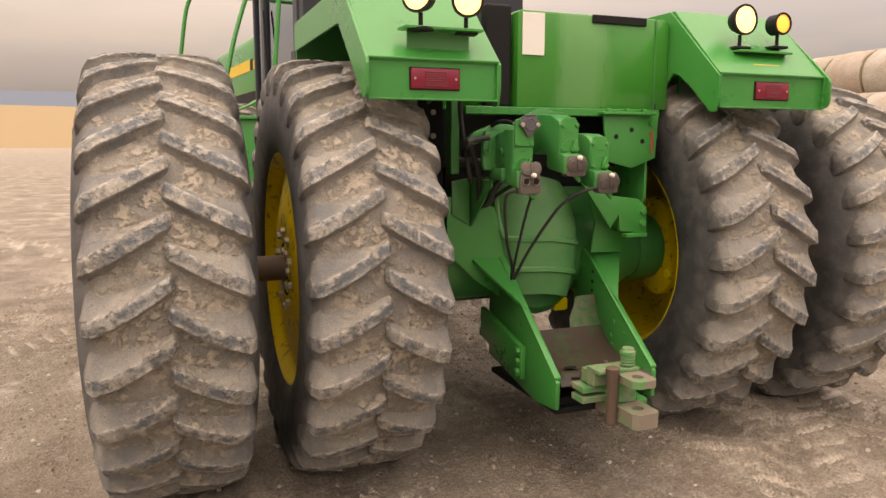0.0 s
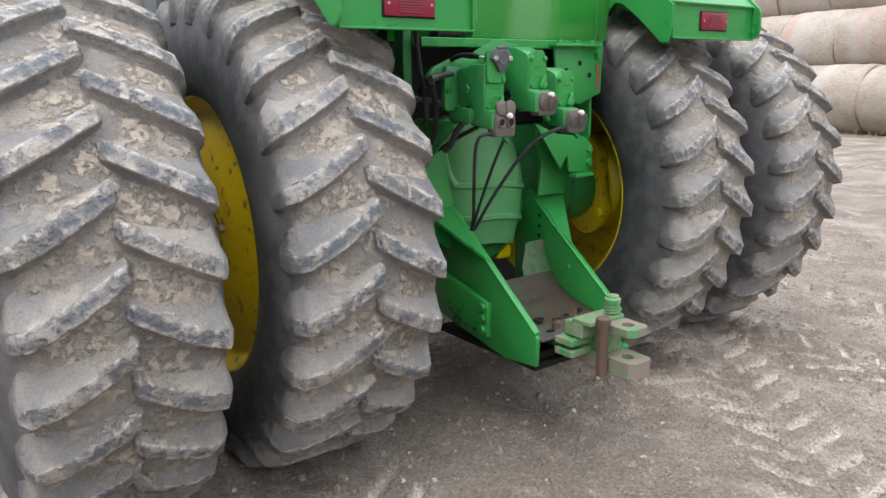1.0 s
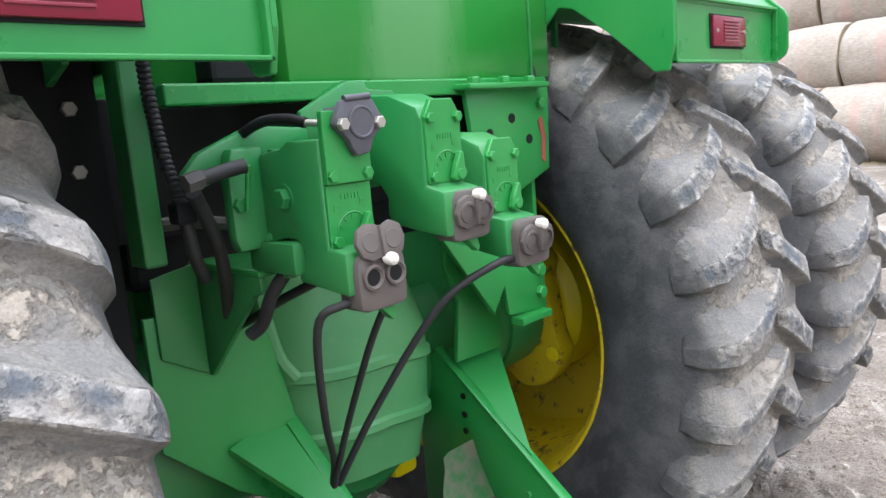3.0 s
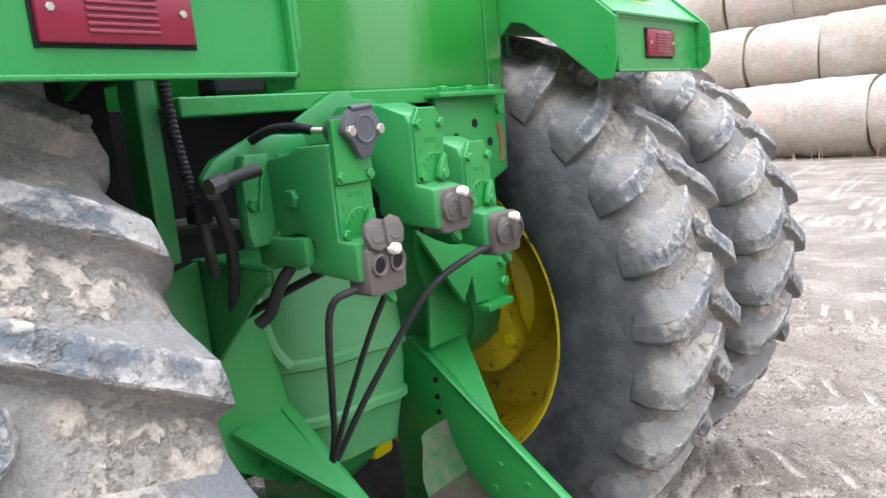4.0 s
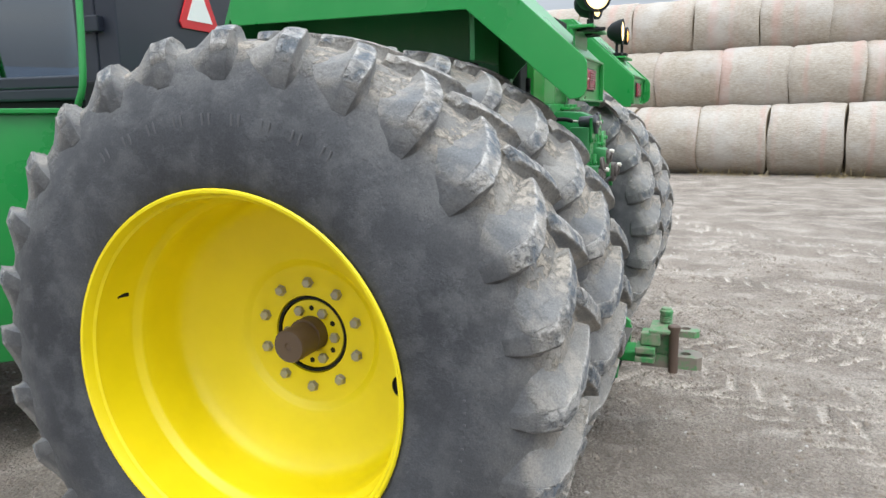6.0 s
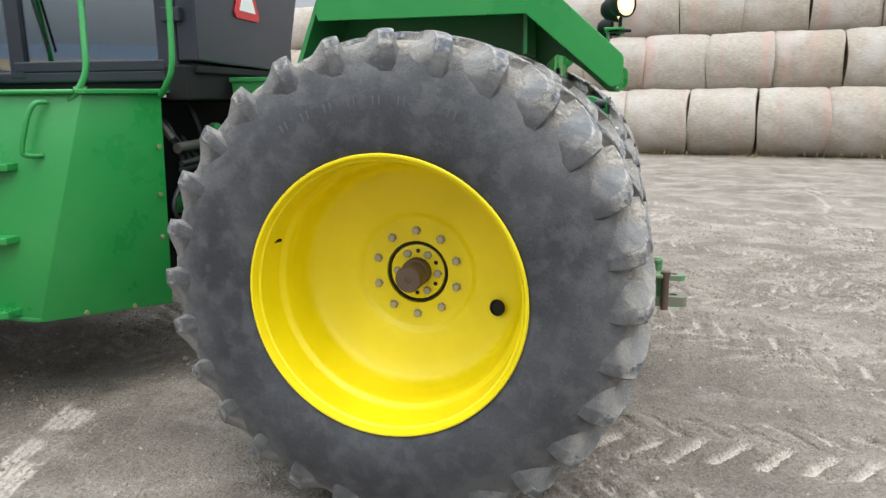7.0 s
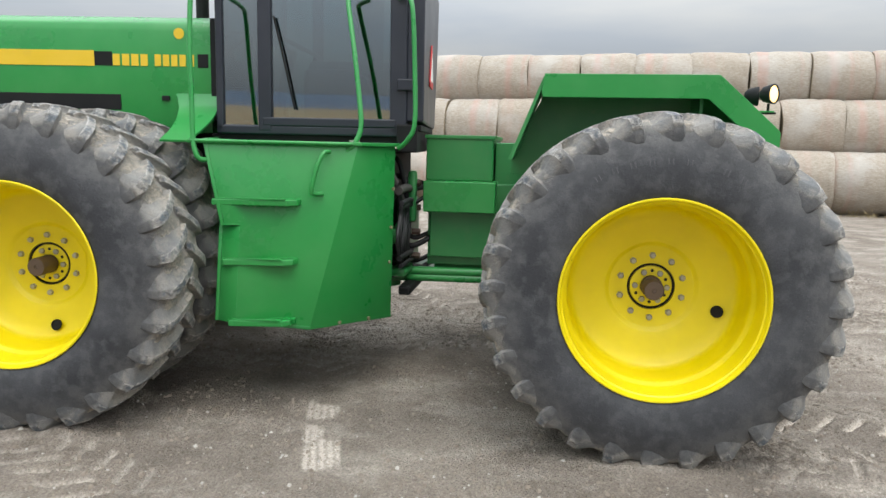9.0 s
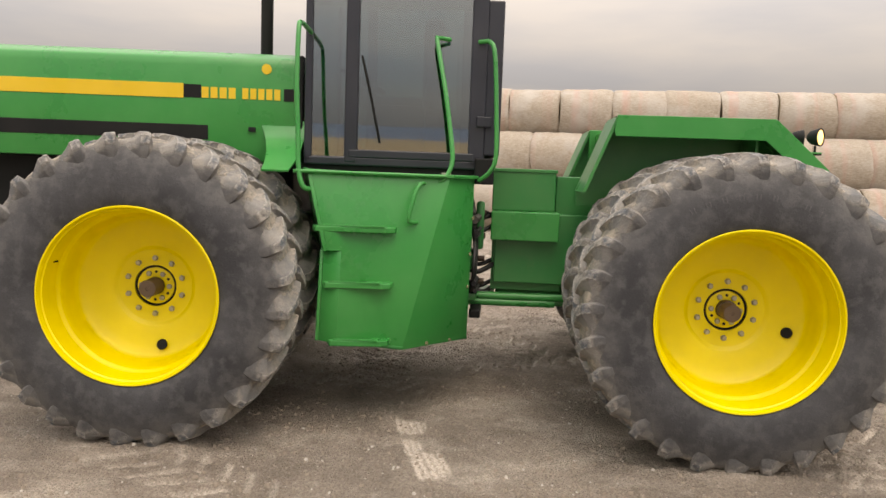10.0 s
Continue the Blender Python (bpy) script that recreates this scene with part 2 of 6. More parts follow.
    keep = maths(m, "MULTIPLY", maths(m, "SUBTRACT", 1.0, maths(m, "MULTIPLY", flank, 0.75)), maths(m, "MULTIPLY_ADD", tread, 0.9, 0.1))
    h = maths(m, "MULTIPLY", maths(m, "ADD", maths(m, "MULTIPLY_ADD", cake, 0.40, maths(m, "MULTIPLY", scuff, 0.60)), maths(m, "MULTIPLY", fine, 0.16)), keep)
    n["Principled BSDF"].inputs["Specular IOR Level"].default_value = 0.4
    return finish(m, col, rough_side, h, 1.0, 0.015)


RUBBER = rubber()


def soil():
    """Packed dirt: broad tone bands, crumbly dark grit, pale scuffed dust, pale pressed prints."""
    m = mat("dry_gravelly_dirt", (0.30, 0.26, 0.215), 0.95)
    n, l = m.node_tree.nodes, m.node_tree.links
    at = n.new("ShaderNodeAttribute")
    at.attribute_name = "dust"
    big = noise_node(m, 0.22, 5)
    mid = noise_node(m, 1.5, 8, 0.62, stretch=(0.85, 1.2, 1))
    streak = noise_node(m, 1.6, 9, 0.62, stretch=(1.5, 0.8, 1))
    grit = noise_node(m, 30, 9, 0.74)
    fine = noise_node(m, 120, 6, 0.7)
    tc = n.new("ShaderNodeTexCoord")
    crumb = n.new("ShaderNodeTexVoronoi")
    crumb.inputs["Scale"].default_value = 62
    warp = n.new("ShaderNodeVectorMath")
    warp.operation = "MULTIPLY_ADD"
    warp.inputs[1].default_value = (0.02, 0.02, 0.02)
    l.new(grit, warp.inputs[0])
    l.new(tc.outputs["Object"], warp.inputs[2])
    l.new(warp.outputs[0], crumb.inputs["Vector"])
    lump = ramp(m, crumb.outputs["Distance"], 0.15, 0.65, (1, 1, 1), (0, 0, 0))
    c1 = blend(m, ramp(m, mid, 0.40, 0.62), (0.190, 0.160, 0.131), (0.345, 0.298, 0.250))
    c2 = blend(m, ramp(m, big, 0.35, 0.7), c1, blend(m, 0.5, c1, (0.315, 0.272, 0.227)))
    c2 = blend(m, maths(m, "MULTIPLY", ramp(m, streak, 0.50, 0.62), 0.6), c2, (0.49, 0.435, 0.375))
    c3 = blend(m, ramp(m, grit, 0.36, 0.54), blend(m, 0.36, c2, (0.12, 0.10, 0.082)), c2)
    pale = maths(m, "MULTIPLY", maths(m, "MULTIPLY", at.outputs["Fac"], 1.5), ramp(m, grit, 0.26, 0.44))
    c3 = blend(m, pale, c3, (0.52, 0.465, 0.405))
    c4 = blend(m, ramp(m, fine, 0.62, 0.72), c3, blend(m, 0.55, c3, (0.58, 0.54, 0.48)))
    speck = noise_node(m, 75, 5, 0.65)
    c4 = blend(m, 1.0, c4, ramp(m, speck, 0.36, 0.64, (0.74, 0.73, 0.72), (1.20, 1.20, 1.20)), "MULTIPLY")
    h = maths(m, "ADD", maths(m, "MULTIPLY_ADD", grit, 0.9, maths(m, "MULTIPLY", fine, 0.3)), maths(m, "MULTIPLY", lump, 0.35))
    smooth_print = maths(m, "SUBTRACT", 1.0, maths(m, "MULTIPLY", at.outputs["Fac"], 0.8))
    return finish(m, c4, None, maths(m, "MULTIPLY", h, smooth_print), 0.85, 0.032)


SOIL = soil()


def hay():
    """Weathered hay under pale net wrap, with straw grain and a few reddish bands round the bale."""
    m = mat("wrapped_hay", (0.45, 0.38, 0.30), 0.85)
    n, l = m.node_tree.nodes, m.node_tree.links
    oi = n.new("ShaderNodeObjectInfo")
    tc = n.new("ShaderNodeTexCoord")
    sp = n.new("ShaderNodeSeparateXYZ")
    l.new(tc.outputs["Object"], sp.inputs[0])
    rnd_ = oi.outputs["Random"]
    big = noise_node(m, 1.3, 5)
    straw = noise_node(m, 34, 6, 0.7, stretch=(1.0, 0.3, 1.0))
    wob = noise_node(m, 3.5, 4)
    y = maths(m, "ADD", maths(m, "MULTIPLY_ADD", wob, 0.16, sp.outputs[1]), maths(m, "MULTIPLY", rnd_, 7.0))
    band = n.new("ShaderNodeTexNoise")
    band.noise_dimensions = "1D"
    band.inputs["Scale"].default_value = 2.0
    band.inputs["Detail"].default_value = 2
    l.new(y, band.inputs["W"])
    base = blend(m, ramp(m, straw, 0.35, 0.7), (0.300, 0.262, 0.215), (0.480, 0.440, 0.385))
    tone = blend(m, rnd_, (0.86, 0.82, 0.77), (1.0, 1.0, 1.0))
    c = blend(m, 1.0, base, tone, "MULTIPLY")
    c = blend(m, maths(m, "MULTIPLY", ramp(m, band.outputs[0], 0.54, 0.68), 0.55), c, (0.44, 0.275, 0.232))
    c = blend(m, maths(m, "MULTIPLY", ramp(m, big, 0.48, 0.70), 0.6), c, (0.45, 0.43, 0.405))
    return finish(m, c, None, straw, 0.5, 0.03)


HAY = hay()
STRAW_CORE = paint("packed_hay", (0.27, 0.215, 0.14), 0.95, 0.3)
STRAW = paint("straw", (0.42, 0.33, 0.17), 0.9, 0.2)
FIELD = paint("dry_golden_field", (0.27, 0.19, 0.095), 0.95, 0.3)
# the haze of distance is put into the ridge's blue-grey base colour
RIDGE = mat("far_hazed_ridge", (0.095, 0.125, 0.17), 0.95)


# ---------------------------------------------------------------- mesh helpers
def mesh_of(name, verts, faces, material, smooth=False, angle=None):
    me = bpy.data.meshes.new(name)
    me.from_pydata([tuple(v) for v in verts], [], [tuple(f) for f in faces])
    bm = bmesh.new()
    bm.from_mesh(me)
    bmesh.ops.recalc_face_normals(bm, faces=bm.faces)
    bm.to_mesh(me)
    bm.free()
    me.materials.append(material)
    if smooth:
        me.shade_smooth()
        if angle:
            me.set_sharp_from_angle(angle=radians(angle))
    return me


def child(name, me, parent, label=""):
    ob = new(name, me)
    ob.parent = parent
    if label:
        tagged(ob, label)
    return ob


def part(name, bm, material, parent, label="", smooth=None):
    me = bpy.data.meshes.new(name)
    bmesh.ops.recalc_face_normals(bm, faces=bm.faces)
    bm.to_mesh(me)
    bm.free()
    me.materials.append(material)
    if smooth:
        me.shade_smooth()
        me.set_sharp_from_angle(angle=radians(smooth))
    return child(name, me, parent, label)


def bevelled(bm, w, seg=2, angle=30):
    if w > 0:
        edges = [e for e in bm.edges if len(e.link_faces) == 2 and e.calc_face_angle(0) > radians(angle)]
        bmesh.ops.bevel(bm, geom=edges, offset=w, segments=seg, affect="EDGES", profile=0.5, clamp_overlap=True)
    return bm


def box(lo, hi, bevel=0.006, bm=None, m=None):
    b = bmesh.new()
    bmesh.ops.create_cube(b, size=1)
    for v in b.verts:
        v.co = Vector([lo[i] + (v.co[i] + 0.5) * (hi[i] - lo[i]) for i in range(3)])
    bevelled(b, bevel)
    if m:
        b.transform(m)
    return join(bm, b)


def join(bm, b):
    if bm is None:
        return b
    me = bpy.data.meshes.new("tmp")
    b.to_mesh(me)
    b.free()
    bm.from_mesh(me)
    bpy.data.meshes.remove(me)
    return bm


def prism(points, axis, lo, hi, bevel=0.004, bm=None, m=None):
    """A plate or block: a closed outline in the two other axes, drawn out along axis."""
    b = bmesh.new()

    def at(p, w):
        return {"x": (w, p[0], p[1]), "y": (p[0], w, p[1]), "z": (p[0], p[1], w)}[axis]

    a = [b.verts.new(at(p, lo)) for p in points]
    c = [b.verts.new(at(p, hi)) for p in points]
    b.faces.new(a)
    b.faces.new(c)
    n = len(points)
    for i in range(n):
        b.faces.new((a[i], a[(i + 1) % n], c[(i + 1) % n], c[i]))
    bmesh.ops.recalc_face_normals(b, faces=b.faces)
    bevelled(b, bevel)
    if m:
        b.transform(m)
    return join(bm, b)


def lathe(profile, seg=48, axis="x", bm=None, m=None, bevel=0.0):
    """A body of revolution from (along, radius) pairs; open ends on the axis are closed."""
    b = bmesh.new()
    rings = []
    for h, r in profile:
        if r < 1e-5:
            rings.append([b.verts.new((h, 0, 0))])
        else:
            rings.append([b.verts.new((h, r * math.cos(2 * math.pi * k / seg), r * math.sin(2 * math.pi * k / seg))) for k in range(seg)])
    for p, q in zip(rings, rings[1:]):
        for k in range(seg):
            j = (k + 1) % seg
            if len(p) == 1 and len(q) > 1:
                b.faces.new((p[0], q[k], q[j]))
            elif len(q) == 1 and len(p) > 1:
                b.faces.new((p[k], p[j], q[0]))
            elif len(p) > 1:
                b.faces.new((p[k], p[j], q[j], q[k]))
    if axis == "y":
        b.transform(Matrix.Rotation(radians(90), 4, "Z"))
    if axis == "z":
        b.transform(Matrix.Rotation(radians(-90), 4, "Y"))
    if m:
        b.transform(m)
    return join(bm, b)


def rod(a, b_, r, seg=12, bm=None, r2=None):
    """A round bar from a to b_."""
    a, b_ = Vector(a), Vector(b_)
    d = b_ - a
    q = d.to_track_quat("X", "Z").to_matrix().to_4x4()
    return lathe([(0, 0), (0, r), (d.length, r2 or r), (d.length, 0)], seg, "x", bm, Matrix.Translation(a) @ q)


def hexbolt(p, d, r=0.014, h=0.012, bm=None):
    q = Vector(d).to_track_quat("X", "Z").to_matrix().to_4x4()
    return lathe([(0, 0), (0, r), (h * 0.8, r), (h, r * 0.85), (h, 0)], 6, "x", bm, Matrix.Translation(p) @ q)


def tube(points, r, seg=8, bm=None, smooth_steps=6):
    """A hose or bent bar through points (Catmull-Rom)."""
    P = [Vector(p) for p in points]
    P = [P[0] * 2 - P[1]] + P + [P[-1] * 2 - P[-2]]
    pts = []
    for i in range(1, len(P) - 2):
        for k in range(smooth_steps):
            t = k / smooth_steps
            a, b_, c, d = P[i - 1], P[i], P[i + 1], P[i + 2]
            pts.append(0.5 * ((2 * b_) + (c - a) * t + (2 * a - 5 * b_ + 4 * c - d) * t * t + (3 * b_ - a - 3 * c + d) * t ** 3))
    pts.append(P[-2])
    b = bmesh.new()
    rings = []
    up = Vector((0, 0, 1))
    for i, p in enumerate(pts):
        d = (pts[min(i + 1, len(pts) - 1)] - pts[max(i - 1, 0)]).normalized()
        s = d.cross(up)
        if s.length < 0.05:
            s = d.cross(Vector((1, 0, 0)))
        s.normalize()
        u = s.cross(d)
        up = u
        rings.append([b.verts.new(p + r * (s * math.cos(2 * math.pi * k / seg) + u * math.sin(2 * math.pi * k / seg))) for k in range(seg)])
    for p, q in zip(rings, rings[1:]):
        for k in range(seg):
            b.faces.new((p[k], p[(k + 1) % seg], q[(k + 1) % seg], q[k]))
    b.faces.new(rings[0])
    b.faces.new(rings[-1])
    return join(bm, b)



# ---------------------------------------------------------------- tractor
tractor = tagged(new("tractor"), "large green articulated farm tractor with yellow rims, dusty dual tyres", "tractor")
AXLE_H, HINGE, STEER = 0.87, (-0.03, 1.85), 5.5
FRONT = Matrix.Translation((*HINGE, 0)) @ Matrix.Rotation(radians(STEER), 4, "Z") @ Matrix.Translation((-HINGE[0], -HINGE[1], 0))
FRONT_Y = 3.51


def fpart(name, bm, material, parent=None, label="", smooth=None):
    """A part of the front half, which is steered to the left about the hinge."""
    ob = part(name, bm, material, parent or tractor, label, smooth)
    if parent is None:
        ob.matrix_local = FRONT
    return ob


# ---- wheels
def zoned(me, zone):
    """Which part of the tread each vertex belongs to: bar top, bar edge, bar flank."""
    at = me.color_attributes.new("zone", "FLOAT_COLOR", "POINT")
    at.data.foreach_set("color", np.concatenate([zone, np.ones((len(zone), 1))], 1).astype(np.float32).ravel())


def carcass_mesh(seed, seg, inner):
    bead = [(0.226, 0.502), (0.243, 0.522), (0.258, 0.57), (0.268, 0.64), (0.267, 0.70), (0.256, 0.752)] if inner else [(0.272, 0.488), (0.284, 0.508), (0.292, 0.57), (0.293, 0.63), (0.284, 0.695), (0.264, 0.75)]
    prof = bead + [(0.244, 0.796), (0.226, 0.822), (0.200, 0.838), (0.160, 0.845), (0.11, 0.849), (0.07, 0.851), (0.035, 0.853), (0.0, 0.854)]
    prof = prof + [(-x, r) for x, r in prof[-2::-1]]
    verts, faces = [], []
    n = len(prof)
    for k in range(seg):
        a = 2 * math.pi * k / seg
        for x, r in prof:
            if r > 0.80:
                r += 0.007 * noise.noise((x * 14, 12 * math.cos(a), 12 * math.sin(a) + seed)) + 0.003 * noise.noise((x * 40, 34 * math.cos(a), 34 * math.sin(a) + seed))
            verts.append((x, r * math.cos(a), r * math.sin(a)))
    for k in range(seg):
        j = (k + 1) % seg
        for i in range(n - 1):
            faces.append((k * n + i, k * n + i + 1, j * n + i + 1, j * n + i))
    me = mesh_of("tyre", verts, faces, RUBBER, True, 60)
    zoned(me, np.zeros((len(verts), 3)))
    return me


# a tread bar: across, crest radius, foot radius, foot across, half width of the crest, length of the ramp before it
STATIONS = [(-0.012, 0.868, 0.842, -0.012, 0.018, 0.014), (0.000, 0.886, 0.843, 0.0, 0.0265, 0.020), (0.050, 0.890, 0.844, 0.050, 0.0275, 0.030), (0.110, 0.889, 0.841, 0.110, 0.0275, 0.054), (0.175, 0.885, 0.836, 0.175, 0.028, 0.088),
            (0.236, 0.866, 0.814, 0.228, 0.029, 0.120), (0.257, 0.832, 0.788, 0.242, 0.0275, 0.122), (0.2670, 0.792, 0.764, 0.250, 0.025, 0.100), (0.2660, 0.748, 0.738, 0.254, 0.022, 0.060)]
BAR_TURN = ((-0.012, 0.0, 0.05, 0.110, 0.170, 0.232, 0.258, 0.272), (-0.006, 0.0, 0.035, 0.076, 0.112, 0.143, 0.150, 0.156))
BAR_COUNT = 28


def bar_mesh(seed, side):
    """One bar: flat worn crest, a steep trailing wall, a hollow ramp that widens to the shoulder, a square end that drops to the side wall."""
    rnd = random.Random(seed)
    st, u = [], []
    for i, (a, b) in enumerate(zip(STATIONS, STATIONS[1:])):
        steps = 6 if 1 <= i <= 4 else 3
        for k in range(steps):
            f = k / steps
            st.append([p + (q - p) * f for p, q in zip(a, b)])
            u.append(i + f)
    st.append(list(STATIONS[-1]))
    u.append(len(STATIONS) - 1.0)
    verts, faces, zone = [], [], []
    wide = rnd.uniform(0.95, 1.06)
    for s, (x, rt, rb, xb, w, lead) in zip(u, st):
        w *= wide
        hgt = rt - rb
        slope = [(-w - lead * q, max(0.0, 1 - q) ** 1.65 * 0.96 - (0.01 if q < 1.05 else 0.05)) for q in (1.08, 1.0, 0.85, 0.68, 0.5, 0.33, 0.18, 0.07)]
        sec = [(d, f, 0, 0, 1) for d, f in slope] + [(-w - 0.001, 0.955, 0.2, 0.9, 0.7), (-w + 0.0035, 1.0, 1, 1, 0), (-w * 0.4, 1.006, 1, 0.1, 0), (w * 0.2, 1.006, 1, 0, 0), (w - 0.0035, 1.0, 1, 0.8, 0),
               (w + 0.001, 0.95, 0.3, 0.9, 0.5), (w + 0.004, 0.66, 0, 0, 0.9), (w + 0.010, 0.26, 0, 0, 0.7), (w + 0.020, 0.03, 0, 0, 0.3), (w + 0.028, -0.08, 0, 0, 0)]
        ang = float(np.interp(x, *BAR_TURN))
        lump = max(0.0, 1 - abs(s - 5.4) / 1.2)
        fade = 1 - min(1, max(0, s - 6.0) / 0.6)
        for d, f, zt, ze, zf in sec:
            r = rb + hgt * f
            q = Vector((x * 40, d * 60, seed * 3.7))
            chip = noise.noise(q) * 0.0016 + noise.noise(q * 2.6) * 0.0010
            if ze > 0.5:
                chip -= max(0, noise.noise(q * 1.7 + Vector((5, 1, 2))) - 0.12) * (0.010 + 0.012 * lump)
            if zt > 0.5:
                chip += lump * 0.004 * noise.noise(q * 3.1)
            if f > 0:
                r += chip
            d2 = d + (noise.noise(q + Vector((9, 0, 0))) * 0.0016 if f > 0.2 else 0)
            t = ang + d2 / 0.88
            px = xb + (x - xb) * f
            verts.append((side * px, r * math.cos(t), r * math.sin(t)))
            ends = 1 - min(1, max(0, s - 6.1) / 0.8)
            dusty = min(1, max(0.25, (x - 0.05) / 0.14)) if d < -w else 1
            zone.append((zt * fade, ze * (0.15 + 0.85 * fade), zf * ends * dusty))
    c = 18
    for k in range(len(st) - 1):
        for i in range(c - 1):
            p = k * c + i
            faces.append((p, p + 1, p + c + 1, p + c))
    faces.append(tuple(range(c)))
    last = (len(st) - 1) * c
    faces.append(tuple(last + i for i in range(c)))
    me = mesh_of("tread_bar", verts, faces, RUBBER, True, 24)
    sharp = me.attributes["sharp_edge"].data
    for e in me.edges:
        if all(i % c < 8 for i in e.vertices):
            sharp[e.index].value = False
    zoned(me, np.array(zone))
    return me


BARS = {side: [bar_mesh(11 + i, side) for i in range(6)] for side in (1, -1)}
CARCASS = {(k, i): carcass_mesh((3, 8)[k], 360, i) for k in (0, 1) for i in (False, True)}


def flat_tyre(me, spin):
    """The tyre pressed flat where it stands on the dirt; the sides bulge a little."""
    m = me.copy()
    co = np.empty(len(m.vertices) * 3)
    m.vertices.foreach_get("co", co)
    co = co.reshape(-1, 3)
    c, s = math.cos(spin), math.sin(spin)
    y, z = co[:, 1] * c - co[:, 2] * s, co[:, 1] * s + co[:, 2] * c
    low = np.clip((-z - 0.55) / 0.32, 0, 1)
    co[:, 0] *= 1 + 0.03 * low * (1 - 0.5 * low) * (np.abs(co[:, 0]) > 0.2)
    z = np.where(z < -AXLE_H + 0.012, -AXLE_H + 0.012 + (z + AXLE_H - 0.012) * 0.25, z)
    z = z - 0.008 * np.clip((0.74 - np.hypot(y, z)) / 0.2, 0, 1)
    co[:, 1], co[:, 2] = y * c + z * s, -y * s + z * c
    m.vertices.foreach_set("co", co.ravel())
    m.update()
    return m


def mud_mesh(seed, n):
    """Fine crumbs of dried mud caked between the tread bars."""
    rnd = random.Random(seed)
    verts, faces = [], []
    while len(verts) < n * 7:
        a = rnd.uniform(0, 2 * math.pi)
        x = rnd.choice((-1, 1)) * min(0.17, abs(rnd.gauss(0.08, 0.06)))
        if noise.noise((x * 16, math.cos(a) * 16, math.sin(a) * 16 + seed)) < 0.16:
            continue
        r = float(np.interp(abs(x), (0, 0.07, 0.11, 0.16, 0.20, 0.226), (0.853, 0.850, 0.848, 0.844, 0.837, 0.821))) - 0.001
        size = rnd.choice((0.003, 0.003, 0.004, 0.006)) * rnd.uniform(0.7, 1.3)
        c = Vector((x, r * math.cos(a), r * math.sin(a)))
        up = Vector((0, math.cos(a), math.sin(a)))
        t = Vector((1, 0, 0))
        b = up.cross(t)
        base = len(verts)
        for k in range(6):
            w = k * math.pi / 3 + rnd.uniform(-0.3, 0.3)
            q = size * rnd.uniform(0.7, 1.6)
            verts.append(c + t * (q * math.cos(w)) + b * (q * math.sin(w)) - up * 0.003)
        verts.append(c + up * size * rnd.uniform(0.2, 0.6) + t * rnd.uniform(-0.3, 0.3) * size)
        for k in range(6):
            faces.append((base + k, base + (k + 1) % 6, base + 6))
    return mesh_of("dried_mud", verts, faces, MUD, True, 30)


MUDS = [mud_mesh(2, 1600), mud_mesh(5, 1600)]

RIM_OUT = [(0.256, 0.468), (0.272, 0.488), (0.284, 0.495), (0.289, 0.491), (0.288, 0.484), (0.274, 0.478), (0.252, 0.473), (0.222, 0.470), (0.128, 0.467), (0.118, 0.463), (0.108, 0.449), (0.098, 0.444), (0.05, 0.441),
           (-0.02, 0.434), (-0.045, 0.425), (-0.065, 0.400), (-0.083, 0.35), (-0.098, 0.29), (-0.108, 0.245), (-0.112, 0.235), (-0.125, 0.222), (-0.128, 0.215), (-0.128, 0.124), (-0.150, 0.120), (-0.150, 0.0)]
RIM_BACK = [(-0.172, 0.0), (-0.172, 0.22), (-0.145, 0.25), (-0.118, 0.34), (-0.10, 0.41), (-0.12, 0.448), (-0.215, 0.472), (-0.239, 0.488), (-0.256, 0.500), (-0.256, 0.508), (-0.247, 0.512), (-0.225, 0.482)]


# inner wheels of the duals carry their disc at the outer edge
RIM_IN = [(0.222, 0.512), (0.231, 0.508), (0.230, 0.500), (0.216, 0.488), (0.195, 0.474), (0.178, 0.462), (0.172, 0.450), (0.174, 0.43), (0.185, 0.39), (0.203, 0.31), (0.212, 0.265), (0.214, 0.255), (0.214, 0.124), (0.195, 0.120), (0.195, 0.0),
          (0.172, 0.0), (0.172, 0.13), (0.190, 0.14), (0.190, 0.25), (0.165, 0.39), (0.150, 0.43), (0.11, 0.45), (-0.05, 0.452), (-0.10, 0.466), (-0.19, 0.474), (-0.214, 0.488), (-0.231, 0.500), (-0.231, 0.508), (-0.222, 0.512), (-0.20, 0.484)]


def rim_mesh(out, inner):
    b = lathe([(out * x, r) for x, r in (RIM_IN if inner else RIM_OUT + RIM_BACK)], 96)
    me = bpy.data.meshes.new("rim")
    bmesh.ops.recalc_face_normals(b, faces=b.faces)
    b.to_mesh(me)
    b.free()
    me.materials.append(YELLOW_SHADED_DIRTY if inner else YELLOW)
    me.shade_smooth()
    me.set_sharp_from_angle(angle=radians(40))
    return me


RIMS = {(s, i): rim_mesh(s, i) for s in (1, -1) for i in (False, True)}


def bm_mesh(name, bm, material, smooth=35):
    me = bpy.data.meshes.new(name)
    bmesh.ops.recalc_face_normals(bm, faces=bm.faces)
    bm.to_mesh(me)
    bm.free()
    me.materials.append(material)
    me.shade_smooth()
    me.set_sharp_from_angle(angle=radians(smooth))
    return me


